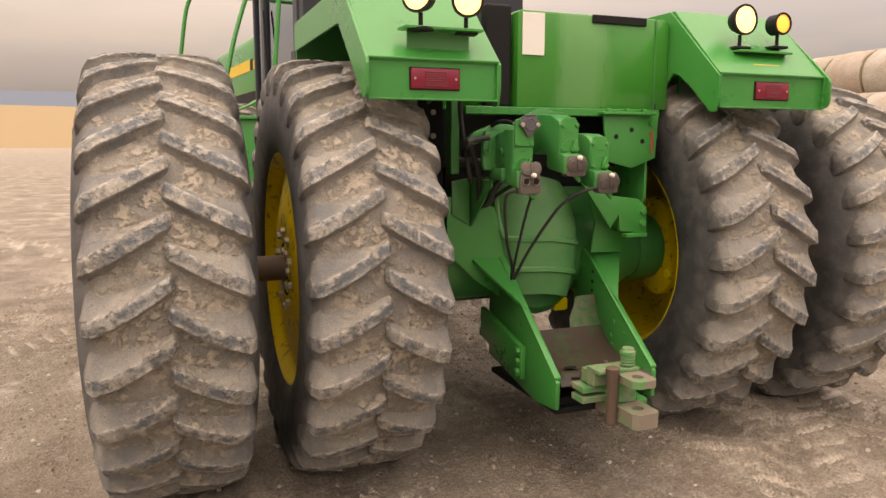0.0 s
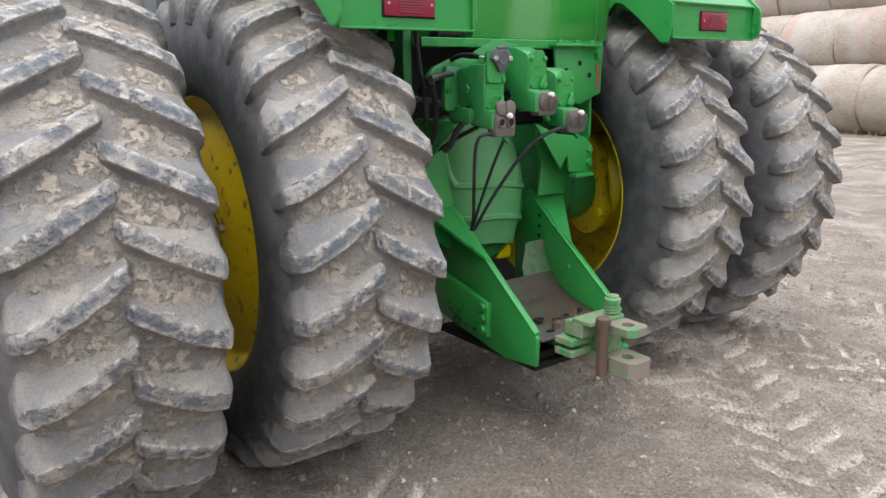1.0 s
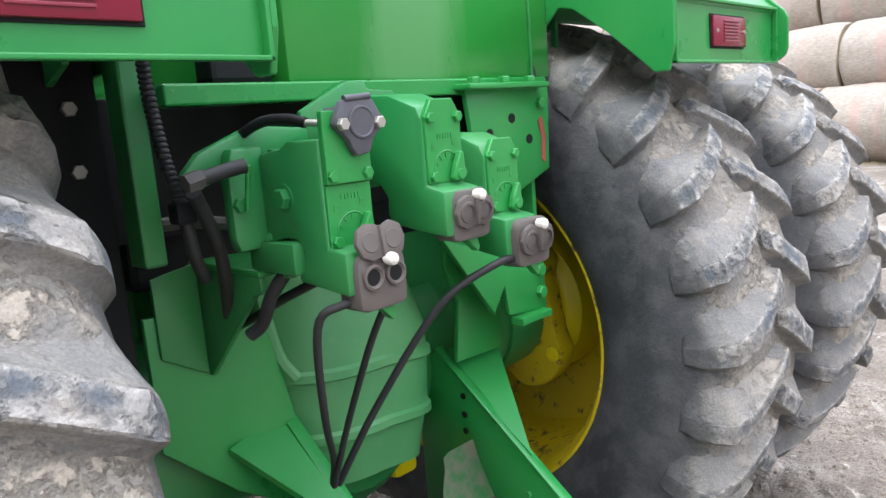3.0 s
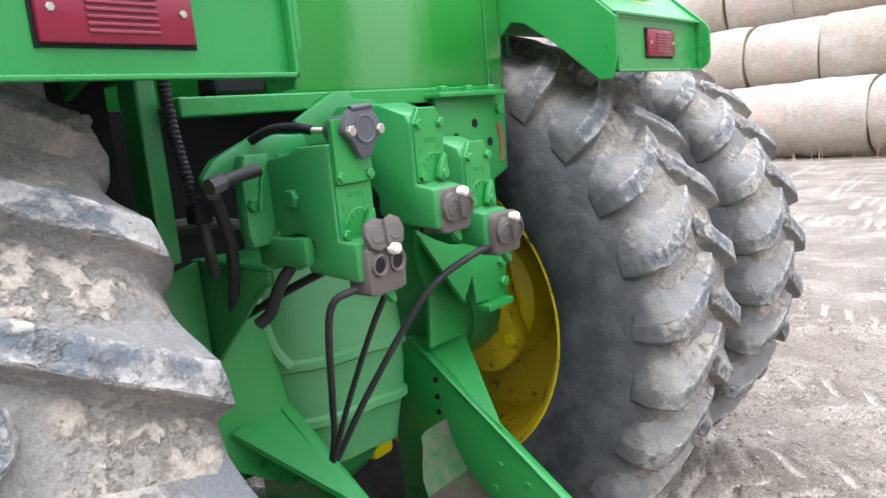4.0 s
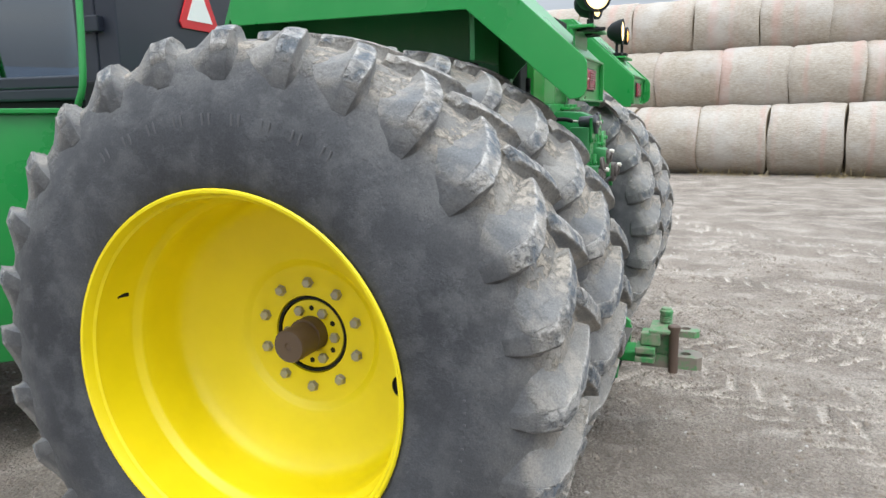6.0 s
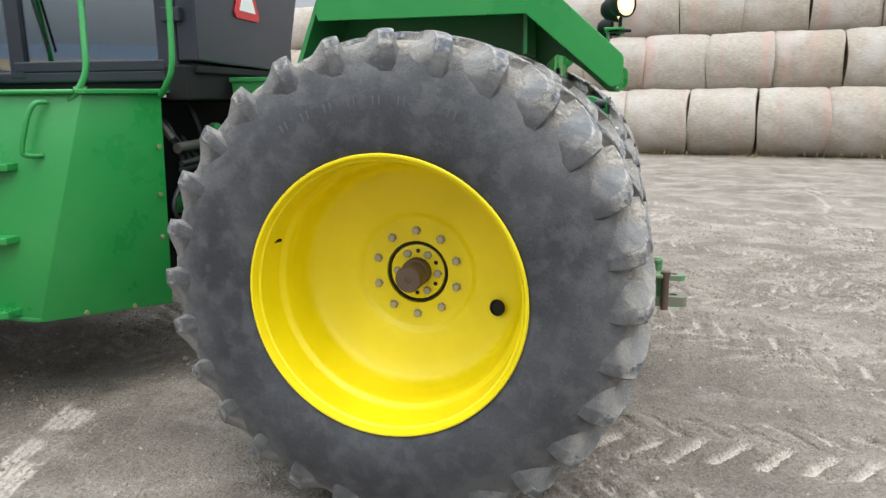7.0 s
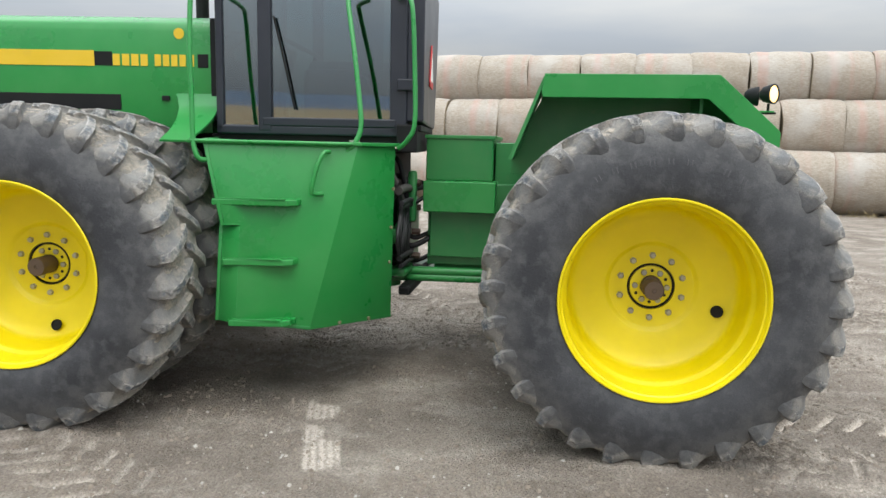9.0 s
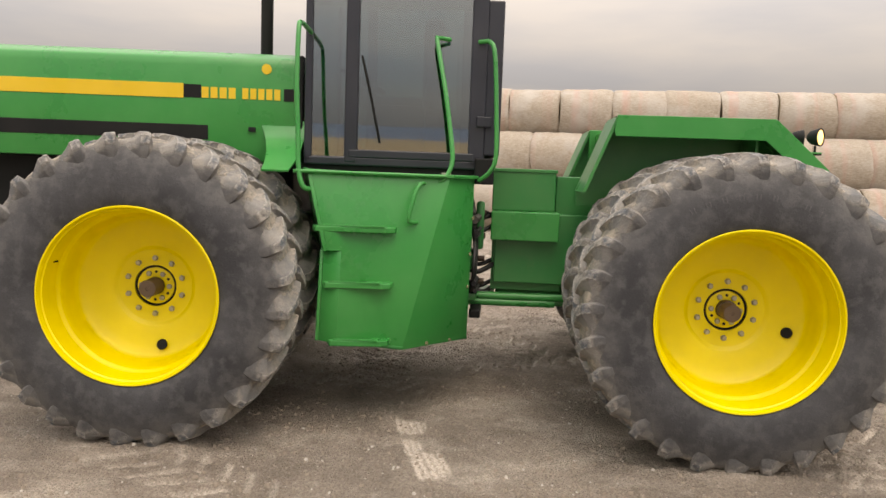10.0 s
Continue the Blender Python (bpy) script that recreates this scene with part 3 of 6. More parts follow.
BOLT = bm_mesh("wheel_bolt", lathe([(0, 0), (0, 0.0185), (0.004, 0.0185), (0.004, 0.0155), (0.016, 0.0155), (0.019, 0.012), (0.019, 0)], 6), STEEL_DULL, 20)
STUD = bm_mesh("hub_bolt", lathe([(0, 0), (0, 0.0165), (0.012, 0.0165), (0.015, 0.013), (0.015, 0)], 6), STEEL_DULL, 20)
STUB = bm_mesh("axle_stub", lathe([(0, 0.051), (0.130, 0.051), (0.136, 0.047), (0.136, 0.012), (0.132, 0.009), (0.132, 0)], 40), RUST)
CONE = bm_mesh("hub_clamp", lathe([(0, 0.112), (0.014, 0.108), (0.016, 0.100), (0.016, 0.056), (0, 0.056)], 56), YELLOW)
PORT = bm_mesh("hub_hole", lathe([(0, 0), (0, 0.0085), (0.001, 0.0085), (0.001, 0)], 14), BLACK)
SEAM = bm_mesh("hub_seam", lathe([(0, 0.120), (0.0185, 0.120), (0.0185, 0.1125), (0, 0.1125)], 56), BLACK)
HOLE = bm_mesh("vent_hole", lathe([(0, 0), (0, 0.024), (0.006, 0.026), (0.006, 0.030), (0.0, 0.032)], 28), BLACK)
VALVE = bm_mesh("valve_stem", join(rod((0, 0, 0), (0.03, 0, 0), 0.006), lathe([(0.028, 0), (0.028, 0.008), (0.045, 0.008), (0.045, 0)], 10)), BLACK)


def wheel(x, y, spin_deg, kind, front=False, bars=True, inner=False, hole=-162):
    out = 1 if x > 0 else -1
    spin = radians(spin_deg)
    place = (FRONT if front else Matrix()) @ Matrix.Translation((x, y, AXLE_H))
    w = child("wheel", RIMS[out, inner], tractor, "yellow dished steel wheel")
    w.matrix_local = place @ Matrix.Translation((0, 0, -0.008))
    t = child("tyre", flat_tyre(CARCASS[kind, inner], spin), tractor, "dusty worn tractor tyre with angled tread bars")
    t.matrix_local = place @ Matrix.Rotation(spin, 4, "X")
    mud = child("dried_mud", MUDS[kind], t, "crumbs of dried pale mud")
    tagged(mud, kind="stuff")
    rnd = random.Random(int(spin_deg * 100))
    joined = None
    for side in (1, -1):
        for k in range(BAR_COUNT):
            turn = Matrix.Rotation(2 * math.pi * (k + (0.5 if side < 0 else 0)) / BAR_COUNT, 4, "X")
            me = BARS[side][rnd.randrange(6)]
            if bars:
                child("tread_bar", me, t).matrix_local = turn
            else:
                joined = joined or bmesh.new()
                n = len(joined.verts)
                joined.from_mesh(me)
                joined.verts.ensure_lookup_table()
                bmesh.ops.transform(joined, matrix=turn, verts=joined.verts[n:])
    if joined:
        me = bpy.data.meshes.new("tread")
        joined.to_mesh(me)
        joined.free()
        me.materials.append(RUBBER)
        me.shade_smooth()
        me.set_sharp_from_angle(angle=radians(24))
        tagged(child("tread", me, t), kind="stuff")
    face, plate_x, clamp_x = (0.214, 0.195, 0.195) if inner else (-0.129, -0.134, -0.150)
    turn = Matrix.Rotation(0 if out > 0 else math.pi, 4, "Z")
    for k in range(10):
        a = radians(90 + 36 * k)
        b = child("wheel_bolt", BOLT, w, "yellow-painted wheel bolt" if inner else "")
        b.matrix_local = Matrix.Translation((out * face, 0.166 * math.cos(a), 0.166 * math.sin(a))) @ turn @ Matrix.Rotation(k * 0.9, 4, "X")
    c = child("hub_clamp", CONE, w)
    at = Matrix.Translation((out * clamp_x, 0, 0)) @ turn
    c.matrix_local = at
    child("hub_seam", SEAM, w).matrix_local = at
    for k in range(5):
        a = radians(92 + 60 * k)
        child("hub_hole", PORT, w).matrix_local = Matrix.Translation((out * (clamp_x + 0.0165), 0.084 * math.cos(a), 0.084 * math.sin(a))) @ turn
    for k in range(6):
        a = radians(62 + 60 * k)
        b = child("hub_bolt", STUD, w)
        b.matrix_local = Matrix.Translation((out * (clamp_x + 0.016), 0.082 * math.cos(a), 0.082 * math.sin(a))) @ turn
    if not inner:
        s = child("axle_stub", STUB, w, "brown bare steel axle end")
        s.matrix_local = Matrix.Translation((out * -0.135, 0, 0)) @ turn
        v = child("valve_stem", VALVE, w)
        v.matrix_local = Matrix.Translation((out * 0.155, 0.432, 0.165)) @ Matrix.Rotation(radians(25) * out, 4, "Z") @ turn
        h = child("vent_hole", HOLE, w)
        a = radians(hole)
        h.matrix_local = Matrix.Translation((out * -0.067, 0.345 * math.cos(a), 0.345 * math.sin(a))) @ Matrix.Rotation(a - math.pi, 4, "X") @ turn @ Matrix.Rotation(radians(-20), 4, "Z")
    return w


LEFT_OUTER = wheel(-1.728, 0.0, 12.2, 0)
wheel(-1.028, 0.0, 7.3, 1, inner=True)
wheel(0.72, 0.02, 8.6, 0, inner=True)
wheel(1.53, 0.02, 3.5, 1)
wheel(-1.72, FRONT_Y, 4.0, 1, True, hole=-100)
wheel(-1.03, FRONT_Y, 9.0, 0, True, False, True)
wheel(0.80, FRONT_Y, 2.0, 1, True, False, True)
wheel(1.55, FRONT_Y, 7.0, 0, True, False)

# raised moulded marks round the outer side wall, as plain thin bars
MARK_RUBBER = paint("raised_rubber", (0.075, 0.077, 0.082), 0.75, 0.5, (0.13, 0.127, 0.122))
MARK = bm_mesh("side_wall_mark", box((-0.0016, -0.0028, -0.018), (0.0012, 0.0028, 0.018), 0.0008), MARK_RUBBER)
LINE = bm_mesh("side_wall_mark", box((-0.0016, -0.003, -0.011), (0.0014, 0.003, 0.011), 0.0008), MARK_RUBBER)


def side_wall_mark(mesh, deg, r):
    a = radians(deg)
    child("side_wall_mark", mesh, LEFT_OUTER).matrix_local = Matrix.Translation((-0.2895, r * math.cos(a), r * math.sin(a) + 0.004)) @ Matrix.Rotation(a - math.pi / 2, 4, "X")


for k in range(9):
    for d in (-0.9, 0.9):
        side_wall_mark(MARK, 60 + 7.4 * k + d, 0.655)
for k in range(12):
    side_wall_mark(LINE, 178 + 2.6 * k, 0.64)

# ---- rear axle and gear case
def lobe(v):
    c = math.cos(v)
    return math.copysign(abs(c) ** 0.6, c)


part("axle_housing", lathe([(-0.88, 0.0), (-0.88, 0.13), (-0.72, 0.15), (-0.62, 0.20), (-0.45, 0.20), (0.25, 0.20), (0.42, 0.20), (0.5, 0.16), (0.72, 0.13), (0.72, 0.0)], 32, "x", None,
                           Matrix.Translation((0, 0.0, AXLE_H))), GREEN_CAST, tractor, "green cast axle housing", 40)
for x0, x1 in ((-1.69, -0.85), (0.70, 1.43)):
    part("axle_shaft", rod((x0 + 0.05, 0.0, AXLE_H - 0.004), (x1, 0.0, AXLE_H - 0.004), 0.055, 28), RUST, tractor, "brown bare steel axle bar between the duals", 40)
for x, s in ((0.72, 1), (-1.035, -1)):
    hub = lathe([(-0.20 * s, 0), (-0.20 * s, 0.165), (-0.16 * s, 0.175), (-0.06 * s, 0.17), (-0.05 * s, 0)], 36, "x", None, Matrix.Translation((x, 0, AXLE_H)))
    part("planetary_hub", hub, GREEN_CAST, tractor, "round green wheel hub drum", 35)
    pts = []
    for k in range(72):
        a = 2 * math.pi * k / 72
        r = 0.232 + 0.042 * lobe(3 * a + 0.5)
        pts.append((r * math.cos(a), r * math.sin(a)))
    boss = prism(pts, "x", *sorted((x - 0.055 * s, x + 0.02 * s)), 0.014, None, Matrix.Translation((0, 0, AXLE_H)))
    hb = part("hub_casting", boss, YELLOW_SHADED_DIRTY, tractor, "yellow cast hub with rounded lobes inside the rim", 40)
    part("hub_flange", lathe([(0.02 * s, 0.0), (0.02 * s, 0.20), (0.05 * s, 0.235), (0.172 * s, 0.25), (0.172 * s, 0)], 40, "x", None, Matrix.Translation((x, 0, AXLE_H))), YELLOW, hb, "", 40)
    for k in range(3):
        a = radians(-29 + 120 * k)
        part("lobe_bolt", lathe([(0, 0), (-0.004 * s, 0.024), (-0.010 * s, 0.022), (-0.012 * s, 0.012), (-0.004 * s, 0.010), (-0.004 * s, 0)], 18, "x", None, Matrix.Translation((x - 0.054 * s, 0.228 * math.cos(a), AXLE_H + 0.228 * math.sin(a)))), YELLOW, hb)
# a broad cast cover, rounded about the upright, with two proud ribs
CASE = [(1.24, 0.70), (1.18, 0.84), (1.12, 0.93), (1.04, 0.985), (0.975, 1.0), (0.968, 1.035), (0.952, 1.04), (0.945, 0.995), (0.90, 0.985), (0.835, 0.965), (0.828, 1.0), (0.812, 1.0), (0.804, 0.93), (0.75, 0.88), (0.70, 0.84)]
case = bmesh.new()
rows = []
for z, k in CASE:
    row = []
    for i in range(31):
        a = radians(-96 + 192 * i / 30)
        c, d = math.sin(a), math.cos(a)
        row.append(case.verts.new((-0.105 + 0.225 * k * math.copysign(abs(c) ** 0.8, c), -0.10 - 0.225 * k * math.copysign(abs(d) ** 0.75, d) + (0.02 if z > 1.1 else 0), z - 0.10 * (c * 0.225) + 0.02 * (1 - abs(c)))))
    rows.append(row)
for p, q in zip(rows, rows[1:]):
    for i in range(30):
        case.faces.new((p[i], p[i + 1], q[i + 1], q[i]))
case.faces.new(rows[0])
case.faces.new(rows[-1])
part("gear_case", case, GREEN_PALE, tractor, "pale green ribbed cast gear case", 28)
part("case_ridge", tube([(-0.315, -0.20, 1.17), (-0.318, -0.225, 1.10), (-0.312, -0.245, 1.03), (-0.290, -0.262, 0.985)], 0.014, 8), GREEN_PALE, tractor, "", 40)
part("case_side", lathe([(-0.06, 0), (-0.06, 0.185), (-0.03, 0.20), (0.12, 0.20), (0.12, 0)], 28, "x", None, Matrix.Translation((0.12, 0.02, 0.92))), GREEN_CAST, tractor, "", 40)
part("case_top", box((-0.24, -0.12, 0.98), (0.37, 0.12, 1.22), 0.02), GREEN_CAST, tractor, "", 30)
part("gear_case_base", lathe([(-0.31, 0), (-0.31, 0.17), (-0.28, 0.205), (0.6, 0.21), (0.6, 0)], 20, "y", None, Matrix.Translation((-0.07, 0.12, 0.80))), GREEN_CAST, tractor, "", 40)
part("rear_frame", box((-0.395, 0.12, 0.62), (0.255, 1.34, 1.22), 0.02), GREEN_DARK, tractor)
for x in (-0.47, 0.30):
    part("frame_rail", box((x - 0.022, 0.08, 0.80), (x + 0.022, 1.36, 1.32), 0.01), GREEN_CAST, tractor)

# ---- drawbar support


def plate(name, pts, axis, lo, hi, material=GREEN, label="", parent=None, bevel=0.004, m=None):
    return part(name, prism(pts, axis, lo, hi, bevel, None, m), material, parent or tractor, label, 30)


# side plates, seen from the side as (y, z)
for x, s in ((-0.305, -1), (0.155, 1)):
    plate("support_plate", [(-0.225, 0.915), (-0.14, 0.86), (-0.14, 0.42), (-0.60, 0.335), (-0.772, 0.352), (-0.778, 0.465), (-0.765, 0.480)], "x", x - 0.010, x + 0.010)
    for y, z in ((-0.305, 0.812), (-0.305, 0.765), (-0.305, 0.722)) if s > 0 else ():
        part("bolt_hole", lathe([(0, 0), (0, 0.008), (0.003, 0.008), (0.003, 0)], 12, "x", None, Matrix.Translation((x - 0.0125, y, z))), BLACK, tractor)
    for y, z in ((-0.49, 0.612), (-0.57, 0.575), (-0.47, 0.545), (-0.48, 0.505)) if s > 0 else ():
        part("plate_bolt", lathe([(0, 0), (0, 0.010), (-0.006, 0.008), (-0.006, 0)], 10, "x", None, Matrix.Translation((x - 0.0098, y, z))), GREEN, tractor)
    # the welded lip along the slanted edge
    plate("edge_flange", [(-0.222, 0.924), (-0.772, 0.487), (-0.772, 0.476), (-0.222, 0.911)], "x", x - 0.015, x + 0.015, GREEN, "", None, 0.003)
    # gusset: a triangle that lies in the slant and spreads outwards
    b = bmesh.new()
    far = (x + s * 0.150, -0.262, 0.896) if s < 0 else (x + 0.155, -0.280, 0.902)
    v = [b.verts.new(c) for c in ((x, -0.222, 0.914), (x, -0.50, 0.708), far, (x, -0.217, 0.902), (x, -0.495, 0.696), (far[0], far[1] + 0.006, far[2] - 0.012))]
    for f in ((0, 1, 2), (5, 4, 3), (0, 3, 4, 1), (1, 4, 5, 2), (2, 5, 3, 0)):
        b.faces.new([v[i] for i in f])
    part("gusset", b, GREEN, tractor)
# broad upright plate beside the gear case, with the shelf bracket and its web
plate("upright_plate", [(-0.575, 1.178), (-0.445, 1.170), (-0.345, 1.125), (-0.320, 1.04), (-0.296, 0.915), (-0.296, 0.70), (-0.44, 0.80), (-0.575, 0.93)], "y", -0.252, -0.238)
plate("bracket_web", [(-0.240, 1.250), (-0.470, 1.250), (-0.470, 1.222), (-0.445, 1.215), (-0.262, 1.045), (-0.240, 1.045)], "x", -0.468, -0.456, GREEN_CAST)
plate("bracket_top", [(-0.472, -0.475), (-0.385, -0.475), (-0.36, -0.262), (-0.472, -0.232)], "z", 1.250, 1.262)
plate("bracket_back", [(-0.556, 1.245), (-0.470, 1.260), (-0.470, 1.05), (-0.556, 1.10)], "y", -0.262, -0.2525, GREEN_CAST)
# right arm: a folded plate that rises to the valve stack
plate("arm_face", [(0.125, 0.905), (0.29, 0.90), (0.30, 1.02), (0.25, 1.15), (0.12, 1.22), (0.11, 1.14), (0.145, 1.05)], "y", -0.315, -0.30)
plate("arm_upper", [(0.163, 1.027), (0.205, 1.085), (0.215, 1.012), (0.36, 0.995), (0.358, 1.12), (0.311, 1.158), (0.138, 1.18), (0.01, 1.23)], "y", -0.412, -0.396)
b = bmesh.new()
v = [b.verts.new(c) for c in ((-0.002, -0.41, 1.24), (0.163, -0.41, 1.025), (0.29, -0.30, 0.99), (0.14, -0.30, 1.19))]
b.faces.new(v)
bmesh.ops.solidify(b, geom=b.faces, thickness=0.012)
part("arm_web", b, GREEN, tractor)
plate("arm_back", [(-0.40, 1.16), (-0.31, 1.02), (-0.14, 0.95), (-0.14, 1.40), (-0.40, 1.40)], "x", 0.345, 0.36)
for z in (1.10, 1.045):
    part("arm_bolt", hexbolt((0.335, -0.412, z), (0, -1, 0), 0.016, 0.014), GREEN, tractor)
part("arm_stop", box((0.23, -0.44, 0.985), (0.345, -0.40, 1.003), 0.003), GREEN, tractor)
# side rail with three bolts
plate("side_rail", [(-0.522, 0.546), (-0.10, 0.64), (-0.10, 0.50), (-0.520, 0.405)], "x", -0.341, -0.3155)
for z in (0.527, 0.481, 0.436):
    part("rail_bolt", hexbolt((-0.341, -0.497, z), (-1, 0, 0), 0.018, 0.015), GREEN, tractor)
# tray between the plates, curling up at the back
tray = bmesh.new()
prof = [(-0.765, 0.445), (-0.70, 0.447), (-0.60, 0.458), (-0.50, 0.486), (-0.43, 0.528), (-0.385, 0.575)]
rows = [[tray.verts.new((x, y, z)) for y, z in prof] for x in (-0.294, 0.144)]
for i in range(len(prof) - 1):
    tray.faces.new((rows[0][i], rows[0][i + 1], rows[1][i + 1], rows[1][i]))
bmesh.ops.solidify(tray, geom=tray.faces, thickness=0.014)
part("tray", tray, TRAY, tractor, "steel tray with paint worn to brown dirt", 40)
lip = bmesh.new()
prof = [(-0.020, -0.386, 0.572), (-0.012, -0.365, 0.612), (0.012, -0.348, 0.648), (0.030, -0.338, 0.672), (0.036, -0.330, 0.700), (0.060, -0.326, 0.706)]
rows = [[lip.verts.new(p), lip.verts.new((0.144, p[1], p[2]))] for p in prof]
for p, q in zip(rows, rows[1:]):
    lip.faces.new((p[0], p[1], q[1], q[0]))
bmesh.ops.solidify(lip, geom=lip.faces, thickness=0.010)
part("tray_lip", lip, GREEN_WORN, tractor, "curled end of the tray, green worn to metal", 40)
part("hitch_casting", box((0.02, -0.17, 0.60), (0.10, -0.10, 0.665), 0.015), YELLOW, tractor, "yellow casting under the gear case", 30)
for hx, hy, hr in ((-0.20, -0.735, 0.014), (-0.155, -0.62, 0.019), (-0.09, -0.655, 0.014), (0.04, -0.735, 0.013), (-0.245, -0.66, 0.013), (0.07, -0.625, 0.013), (-0.02, -0.64, 0.011), (0.09, -0.70, 0.010)):
    part("tray_hole", lathe([(0, 0), (0, hr), (0.002, hr), (0.002, 0)], 14, "z", None, Matrix.Translation((hx, hy, 0.4605 if hy < -0.66 else 0.462 + (hy + 0.66) * 0.15)) @ Matrix.Diagonal((1.5, 0.9, 1, 1))), BLACK, tractor)
part("lower_plate", box((-0.30, -0.755, 0.325), (0.145, -0.14, 0.350), 0.004), BLACK, tractor, "black lower drawbar plate")
part("lower_frame", box((-0.285, -0.73, 0.350), (0.14, -0.67, 0.385), 0.004), BLACK, tractor)
part("drawbar", box((-0.17, -0.97, 0.385), (-0.02, 0.3, 0.435), 0.008), GREEN, tractor, "flat green drawbar")
for p, hgt in (((-0.035, -0.700, 0.457), 0.052), ((-0.150, -0.715, 0.457), 0.032)):
    b = lathe([(0, 0), (0, 0.019), (0.006, 0.019), (0.006, 0.016), (0.024, 0.016), (0.026, 0.010), (hgt, 0.009), (hgt + 0.003, 0)], 10, "z", None, Matrix.Translation(p))
    part("tray_bolt", b, RUST, tractor, "", 30)
part("tray_front", box((-0.293, -0.785, 0.447), (0.143, -0.66, 0.4575), 0.003), DARK_STEEL, tractor, "dark steel plate with holes at the tray mouth")

# hitch head: two tongues, a spacer, the pin with its spring and the stop pin


def tongue(z, t, y0, y1, x0, x1, hole_y, name, material, label=""):
    cx = (x0 + x1) / 2
    b = bmesh.new()
    out = [(x0, y0), (x1, y0), (x1, y1 + 0.02), (x1 - 0.02, y1), (x0 + 0.02, y1), (x0, y1 + 0.02)]
    hole = [(cx + 0.023 * math.cos(2 * math.pi * k / 16), hole_y + 0.023 * math.sin(2 * math.pi * k / 16)) for k in range(16)]
    lo = [b.verts.new((*p, z)) for p in out]
    hi = [b.verts.new((*p, z + t)) for p in out]
    hl = [b.verts.new((*p, z)) for p in hole]
    hh = [b.verts.new((*p, z + t)) for p in hole]
    for i in range(6):
        j = (i + 1) % 6
        b.faces.new((lo[i], lo[j], hi[j], hi[i]))
    for i in range(16):
        j = (i + 1) % 16
        b.faces.new((hl[i], hl[j], hh[j], hh[i]))
    for o, h in ((lo, hl), (hi, hh)):
        es = [b.edges.get((o[i], o[(i + 1) % 6])) for i in range(6)]
        eh = [b.edges.get((h[i], h[(i + 1) % 16])) for i in range(16)]
        bmesh.ops.bridge_loops(b, edges=es + eh)
    return part(name, b, material, tractor, label, 30)


tongue(0.525, 0.028, -0.90, -1.105, -0.180, -0.075, -1.045, "upper_tongue", TONGUE, "green clevis tongue worn to bare metal")
tongue(0.378, 0.056, -0.86, -1.120, -0.185, -0.070, -1.050, "lower_tongue", TONGUE, "heavy lower drawbar tongue with a green end")
part("tongue_spacer", box((-0.165, -0.985, 0.434), (-0.085, -0.90, 0.525), 0.006), GREEN_WORN, tractor)
part("hitch_strap", box((-0.255, -0.985, 0.5535), (-0.075, -0.895, 0.568), 0.003), GREEN_WORN, tractor)
for z in (0.425, 0.466):
    part("side_strap", box((-0.285, -0.925, z), (-0.175, -0.84, z + 0.026), 0.004), GREEN_WORN, tractor)
part("clamp_block", box((-0.255, -0.945, 0.497), (-0.165, -0.86, 0.5535), 0.006), GREEN_WORN, tractor)
spring = tube([(-0.112 + 0.024 * math.cos(k * math.pi / 4), -0.958 + 0.024 * math.sin(k * math.pi / 4), 0.572 + 0.00125 * k) for k in range(33)], 0.0045, 6, None, 2)
part("pin_spring", spring, GREEN_WORN, tractor, "coil spring on the hitch pin", 60)
part("hitch_pin", lathe([(0.36, 0), (0.36, 0.017), (0.59, 0.017), (0.612, 0.018), (0.615, 0.03), (0.628, 0.03), (0.632, 0.024), (0.640, 0.022), (0.640, 0)], 24, "z", None, Matrix.Translation((-0.112, -0.958, 0))), GREEN_WORN, tractor, "", 30)
part("stop_pin", lathe([(0.368, 0), (0.368, 0.021), (0.550, 0.021), (0.566, 0.027), (0.582, 0.027), (0.586, 0.02), (0.586, 0)], 20, "z", None, Matrix.Translation((-0.206, -1.000, 0))), RUST, tractor, "rusty drop pin", 30)

# ---- hydraulic valve stack


